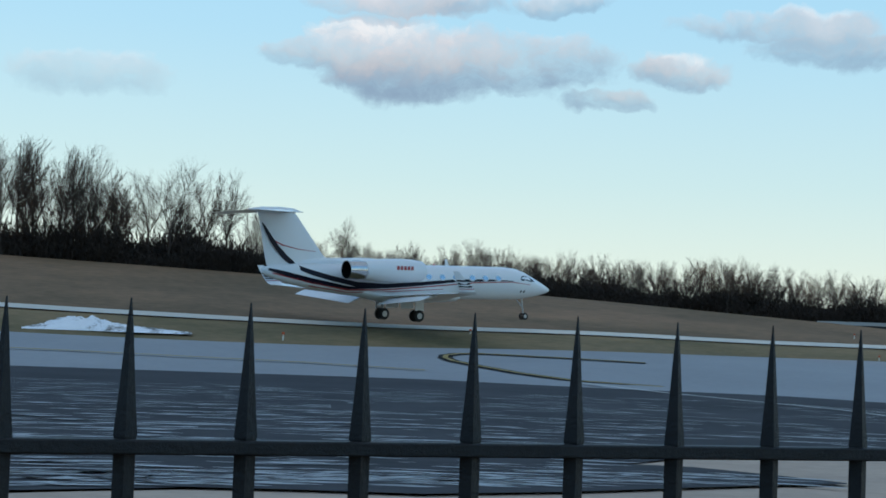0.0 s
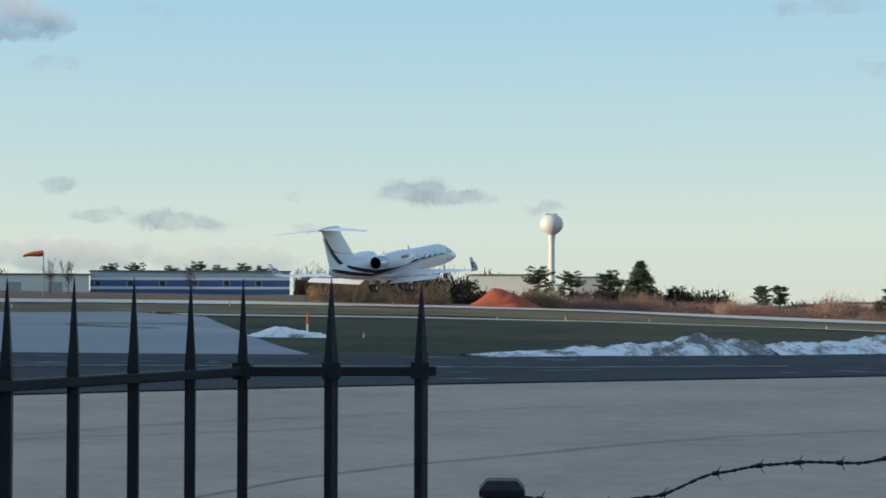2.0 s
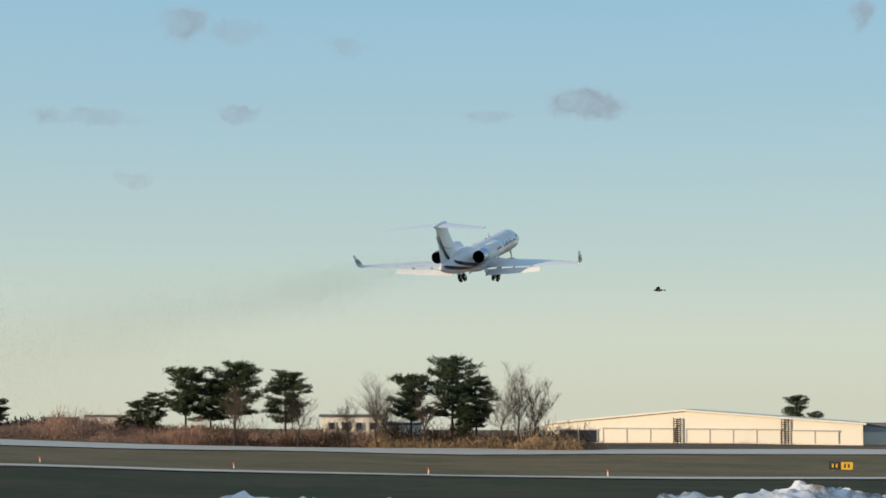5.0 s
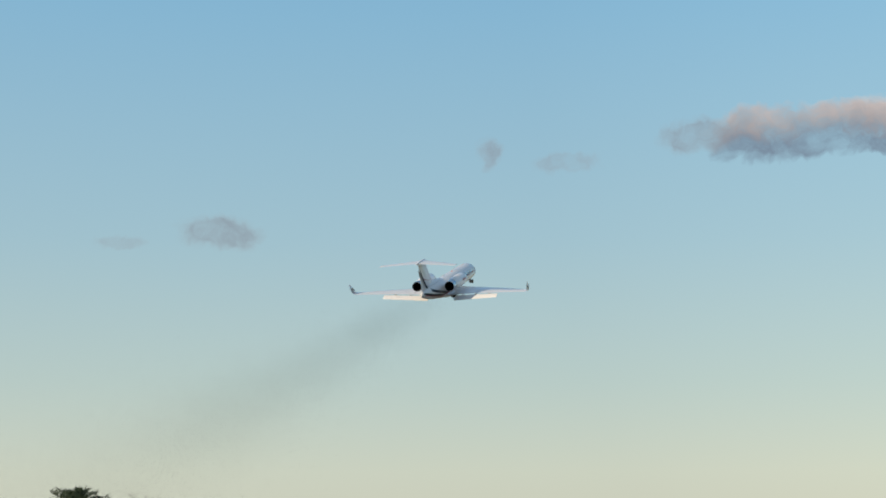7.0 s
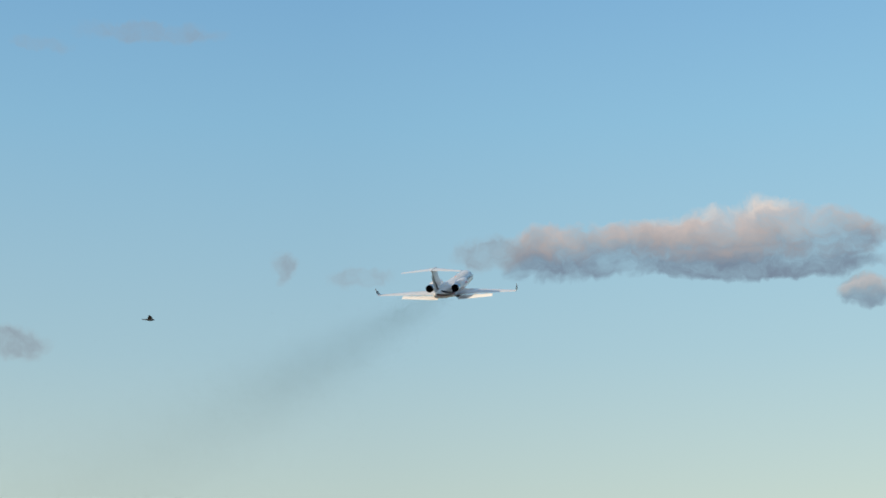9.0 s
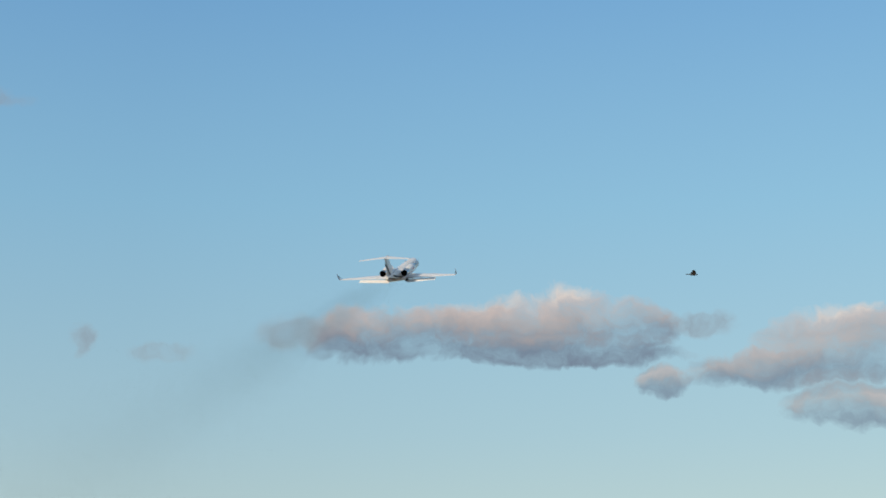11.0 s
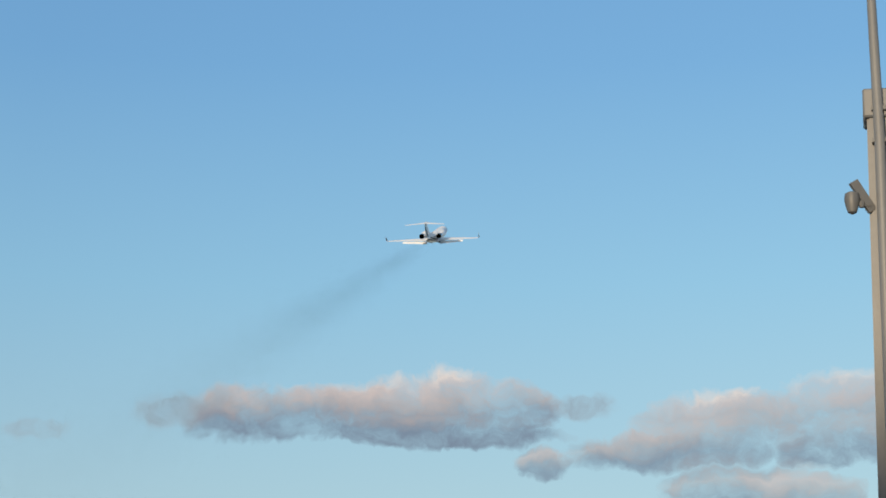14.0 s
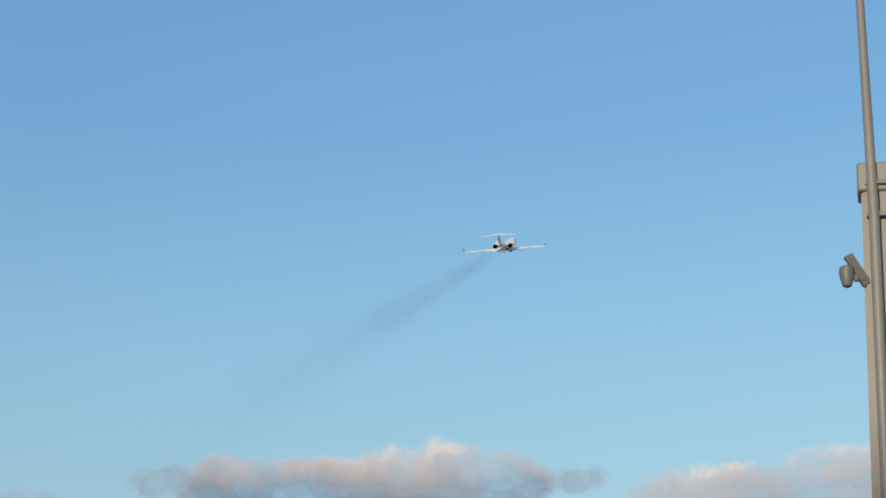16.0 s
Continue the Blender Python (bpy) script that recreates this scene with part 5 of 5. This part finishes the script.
# ---- light pole near the camera's last stand ----
def build_light_pole():
    az, r = 143.62, 18.0
    k = 2.0
    p = bearing(az) * r
    x, y = p.x + FWD[0], p.y + FWD[1]
    eye_z = 3.5
    t = thing("light_pole", "grey steel pole with a floodlight and a thin whip mast", "light pole", Matrix.LocRotScale((x, y, ground_z(x, y)), Euler((0, radians(3.05), radians(-az))), (k, k, k)))
    top = (eye_z + r * math.tan(radians(23.1))) / k
    bm = bmesh.new()
    box(bm, -.095, .095, -.08, .08, -.05, top)
    bmesh.ops.bevel(bm, geom=[e for e in bm.edges], offset=.012, segments=2, affect="EDGES")
    part("post", bm, M["pole"], t)
    bm = bmesh.new()
    box(bm, -.115, .115, -.10, .10, top - .16, top + .01)
    bmesh.ops.bevel(bm, geom=[e for e in bm.edges], offset=.01, segments=1, affect="EDGES")
    part("post_cap", bm, M["pole"], t)
    bm = bmesh.new()
    tube(bm, (0, -.115, 0), (-.03, -.115, top - .3), .03, .03, 12)
    tube(bm, (-.03, -.115, top - .3), (-.085, -.115, top + 1.9), .03, .02, 12)
    part("whip_mast", bm, M["pole"], t)
    for z in (top - .13, top - .32):
        bm = bmesh.new()
        box(bm, -.07, .05, -.125, -.075, z, z + .025)
        part("clamp", bm, M["lamp_shell"], t)
    z = (eye_z + r * math.tan(radians(19.45))) / k
    lamp = new("floodlight")
    lamp.parent = t
    lamp.matrix_basis = Matrix.LocRotScale((-.185, -.12, z), None, (.62, .62, .62))
    tagged(lamp, "grey bell-shaped floodlight on a bracket")
    bm = bmesh.new()
    rows = [(.085, .035), (.07, .062), (.02, .068), (-.05, .055), (-.10, .038), (-.115, .01)]
    loft(bm, [ring((0, 0, h), (1, 0, 0), (0, 1, 0), rr, n=16) for h, rr in rows])
    part("housing", bm, M["lamp_shell"], lamp)
    bm = bmesh.new()
    tube(bm, (.03, 0, -.02), (.16, .06, -.03), .016, n=8)
    lathe(bm, (.08, .02, -.02), [(-.03, .02), (.0, .03), (.03, .02)], 8)
    part("arm", bm, M["lamp_shell"], lamp)
    bm = bmesh.new()
    box(bm, -.04, .04, -.02, .02, -.14, .17, pose(.10, .05, .05, 0, -33, 20))
    part("bracket_plate", bm, M["lamp_shell"], lamp)


build_light_pole()


# ---- paint and streaks on the paving ----
def paint_line(pts, width, material, name, label, lift=.17):
    bm = bmesh.new()
    prev = None
    for i, q in enumerate(pts):
        q = Vector(q)
        a, b = Vector(pts[max(i - 1, 0)]), Vector(pts[min(i + 1, len(pts) - 1)])
        d = (b - a).normalized()
        n = Vector((-d.y, d.x)) * width / 2
        cur = []
        for v in (q - n, q + n):
            z = ground_z(v.x, v.y) + lift + (0.12 * noise.noise(Vector((v.x, v.y, ground_z(v.x, v.y))) * 0.05) if v.length > 60 else 0)
            cur.append(bm.verts.new((v.x, v.y, z)))
        if prev:
            bm.faces.new((prev[0], prev[1], cur[1], cur[0]))
        prev = cur
    return tagged(part(name, bm, material), label, "marking", kind="structure")


def streaks():
    rng = random.Random(9)
    verts, faces = [], []
    for k in range(3000):
        az, r = (rng.uniform(2, 52) if rng.random() < .75 else rng.uniform(50, 112)), rng.uniform(26, 86) ** .97
        near = table(az, [(0, 23), (24, 28), (36, 31), (42, 32), (44, 44.5), (50, 47), (60, 48.5), (75, 53), (90, 61), (112, 75)])
        if az < 49 and rng.random() < .12:
            r, near = table(az, [(0, 26), (29, 30.5), (38, 31.5), (43, 34), (49, 35.3)]) + rng.uniform(-1.2, 1.5), 0
        if r < near + 1 or (az > 46 and rng.random() < .55):
            continue
        p = bearing(az) * r
        if az > 90:
            far = 84
            if r > far:
                continue
        n = rng.randrange(4, 9)
        step = rng.uniform(.1, .42)
        d = bearing(az + 90 + rng.uniform(-7, 7))
        w = rng.uniform(.02, .12) * (1.3 if r < 55 else .8)
        c = Vector((p.x, p.y))
        for j in range(n + 1):
            t = j / n
            ww = w * math.sin(math.pi * max(.04, min(.96, t))) * rng.uniform(.5, 1.3)
            q = c + Vector((d.x, d.y)) * (j * step) + Vector((p.x, p.y)).normalized() * (.15 * noise.noise(Vector((k, j * .4, 0))))
            nn = Vector((-d.y, d.x)) * ww
            for v in (q - nn, q + nn):
                z = ground_z(v.x, v.y) + .145 + (0.12 * noise.noise(Vector((v.x, v.y, ground_z(v.x, v.y))) * 0.05) if v.length > 60 else 0)
                verts.append((v.x, v.y, z))
            if j:
                i = len(verts)
                faces.append((i - 4, i - 3, i - 1, i - 2))
    me = bpy.data.meshes.new("salt_streak")
    me.from_pydata(verts, [], faces)
    me.materials.append(M["ice"])
    tagged(new("salt_streak", me), "pale dried streaks on the dark asphalt", "marking", kind="stuff")


streaks()
LOOP = ((45.4, 105.1), (42.4, 105.2), (39.9, 105.3), (39.1, 104.6), (38.7, 103.2), (38.67, 101.6), (38.95, 99.9), (39.9, 97.4), (41.2, 94.6), (43.1, 91.9), (46, 90.6))
paint_line(line_of(*LOOP), .9, M["line_edge"], "line_border", "black border under the yellow taxi line", .15)
paint_line(line_of(*LOOP), .32, M["yellow"], "yellow_line", "curved yellow taxi line on blue-grey concrete")
LOOP = ((66.0, 114), (64.2, 114), (62.6, 112.6), (62.0, 110.8), (62.8, 108.8), (65, 106))
paint_line(line_of(*LOOP), .5, M["line_edge"], "line_border", "black border under the yellow taxi line", .15)
paint_line(line_of(*LOOP), .35, M["yellow"], "yellow_line", "curved yellow taxi line on blue-grey concrete")
paint_line(line_of((18, 98), (26, 97), (34, 95.5), (38, 94)), .3, M["yellow"], "yellow_line", "faded yellow taxi line on blue-grey concrete")
paint_line(line_of((43, 91), (46.4, 81.9), (51.9, 71.6), (57.3, 60.4), (60.0, 55.3)), .28, M["white_line"], "white_line", "faded pale line across the dark asphalt", .18)
paint_line(line_of((56, 66), (62, 64), (70, 62), (78, 62), (86, 64)), .18, M["white_line"], "white_line", "faded pale line across the dark asphalt", .18)
paint_line(line_of((50, 75), (56, 69), (62, 66)), .14, M["white_line"], "white_line", "faded pale line across the dark asphalt", .18)
for a0, r0, a1, r1 in ((45, 30, 72, 36), (58, 34, 84, 44), (66, 24, 95, 40), (48, 23, 62, 24)):
    paint_line(line_of(*[(a0 + (a1 - a0) * k / 8, r0 + (r1 - r0) * k / 8 + .25 * math.sin(k * 1.9 + r0)) for k in range(9)]), .05, M["seal"], "joint", "dark sealed joint in the apron concrete", .10)


# ---- birds ----
def build_bird():
    b = thing("bird", "small dark bird in flight", "bird", group="birds")
    bm = bmesh.new()
    loft(bm, [ring((x, 0, 0), (0, 1, 0), (0, 0, 1), r, n=8) for x, r in ((.17, .005), (.13, .025), (.05, .045), (-.06, .04), (-.16, .012), (-.24, .02), (-.27, .004))])
    part("body", bm, M["feather"], b)
    for s in (1, -1):
        bm = bmesh.new()
        loft(bm, [[Vector((x0, s * y, z)), Vector((x1, s * y, z)), Vector(((x0 + x1) / 2, s * y, z + .012))] for x0, x1, y, z in ((.08, -.08, .02, .01), (.09, -.06, .10, .07), (.02, -.05, .17, .11))])
        part("wing", bm, M["feather"], b)
    return b


BIRDS = [build_bird(), build_bird()]


def motions():
    walk(JET, [
        (0, pose(72.49, 95.96, 3.23, 1.2, -1.8, -0.8)),
        (0.5, pose(98.70, 86.61, 2.66, 0.8, -3.3, -4.4)),
        (1, pose(125.39, 77.05, 2.53, -1.0, -4.5, -8.2)),
        (1.5, pose(143.67, 63.46, 2.28, -1.2, -5.4, -10.9)),
        (2, pose(165.93, 51.61, 2.69, -1.3, -7.0, -13.8)),
        (2.5, pose(189.87, 39.71, 3.81, -1.1, -8.0, -16.3)),
        (3, pose(173.52, 22.27, 5.98, -0.4, -8.9, -18.3)),
        (3.5, pose(173.45, 8.25, 8.28, 0.6, -10.3, -20.2)),
        (4, pose(191.40, -5.32, 9.68, 1.3, -10.8, -23.5)),
        (4.5, pose(206.70, -18.21, 11.95, 1.8, -12.3, -26.8)),
        (5, pose(216.71, -31.48, 15.56, 0.2, -13.9, -28.9)),
        (7.5, pose(261.71, -95.66, 38.90, 1.8, -18.7, -40.0)),
        (8, pose(272.53, -109.70, 45.74, 1.9, -19.6, -41.4)),
        (8.5, pose(277.10, -120.70, 52.20, 1.9, -20.5, -42.7)),
        (9, pose(286.58, -133.61, 59.41, 1.6, -21.3, -44.0)),
        (9.5, pose(290.93, -144.84, 65.78, 0.8, -21.9, -45.5)),
        (10, pose(299.97, -157.87, 73.71, 1.6, -23.9, -47.1)),
        (12.5, pose(333.76, -217.72, 113.49, -0.4, -25.7, -49.9)),
        (13, pose(345.28, -233.28, 123.90, 0.4, -26.0, -50.5)),
        (13.5, pose(351.82, -244.84, 132.42, 1.1, -26.2, -51.0)),
        (14, pose(357.64, -255.90, 140.76, 1.9, -26.7, -51.7)),
        (14.5, pose(358.28, -263.29, 147.10, 2.8, -27.1, -52.4)),
        (15, pose(367.60, -277.94, 157.25, 2.0, -27.5, -52.6)),
        (15.5, pose(375.22, -291.65, 167.51, 1.2, -27.8, -52.9)),
        (16, pose(378.61, -301.15, 174.89, 0.4, -28.1, -53.1)),
    ])
    walk(HAZE, [
        (0, pose(-117.59, 98.51, 6.22, 0.0, -0.9, -0.8)),
        (0.5, pose(-90.90, 101.30, 5.66, 0.0, -1.6, -4.4)),
        (1, pose(-62.91, 104.15, 5.52, 0.0, -2.2, -8.2)),
        (1.5, pose(-43.16, 99.57, 5.27, 0.0, -2.7, -10.9)),
        (2, pose(-18.97, 96.93, 5.66, 0.0, -3.5, -13.8)),
        (2.5, pose(-60, 170, 8, 0, -5, -46)),
        (3, pose(20, 120, 9, 0, -5, -46)),
        (3.5, pose(172.3, 8.9, 11, 0, -6, -46)),
        (4, pose(190.6, -4.7, 12.4, 0, -7, -46)),
        (4.5, pose(198.65, -14.25, 14.88, -0.0, -7.7, -45.8)),
        (5, pose(216.07, -31.14, 18.47, 0.0, -10.5, -44.0)),
        (7.5, pose(260.91, -95.11, 41.74, 0.0, -19.2, -40.1)),
        (8, pose(271.72, -109.11, 48.57, 0.0, -20.1, -42.5)),
        (8.5, pose(276.26, -120.06, 55.00, 0.0, -20.4, -44.2)),
        (9, pose(285.74, -132.91, 62.21, 0.0, -20.9, -46.2)),
        (9.5, pose(290.12, -144.07, 68.56, 0.0, -22.2, -48.3)),
        (10, pose(299.08, -157.03, 76.45, 0.0, -23.6, -50.6)),
        (12.5, pose(332.94, -216.71, 116.20, 0.0, -28.9, -59.3)),
        (13, pose(344.43, -232.28, 126.60, 0.0, -29.9, -61.7)),
        (13.5, pose(350.95, -243.85, 135.11, 0.0, -30.6, -63.4)),
        (14, pose(356.73, -254.91, 143.44, 0.0, -31.3, -65.1)),
        (14.5, pose(357.34, -262.30, 149.77, 0.0, -31.7, -66.2)),
        (15, pose(366.68, -276.90, 159.91, 0.0, -32.2, -68.0)),
        (15.5, pose(374.33, -290.58, 170.16, 0.0, -32.8, -69.8)),
        (16, pose(377.75, -300.03, 177.53, 0.0, -33.1, -70.9)),
    ])
    for side, g in zip((1, -1), MAIN_GEARS):
        walk(g, [(t, pose(0, side * 2.08, 1.55, -side * a)) for t, a in ((0, 0), (4.6, 0), (5.0, 14), (5.6, 45), (6.4, 75), (7.0, 84), (16, 84))])
    for f in FLAPS:
        walk(f, [(0, pose(0, 0, 0)), (14.4, pose(0, 0, 0)), (15.4, pose(-.30, 0, -.53, 0, 20, 0)), (16, pose(-.30, 0, -.53, 0, 20, 0))])
    walk(NOSE_GEAR, [(t, pose(11.3, 0, 1.7, 0, -a, 0)) for t, a in ((0, 0), (5.0, 0), (6.2, 25), (7.4, 62), (8.2, 85), (8.6, 92), (16, 92))])
    walk(BIRDS[0], [(0, pose(70, -117, 7.0, 0, 0, 72)), (4.8, pose(102.5, -21.2, 7.32, 0, 0, 72)), (5.0, pose(103.9, -17.0, 7.38, 0, 0, 72)), (16, pose(178, 211, 9.0, 0, 0, 72))])
    walk(BIRDS[1], [(0, pose(-60, 120, 12.0, 0, 0, -40)), (7.5, pose(72, 60, 14.0, 0, 0, -66)), (8.5, pose(103.93, -13.4, 14.55, 0, 0, -106)), (9, pose(102.32, -18.96, 14.82, 0, 0, -108)), (9.5, pose(99.83, -24.85, 15.05, 0, 0, -115)), (10.2, pose(94.98, -32.91, 17.02, 0, 0, -121)), (16, pose(55, -100, 27, 0, 0, -121))])


motions()
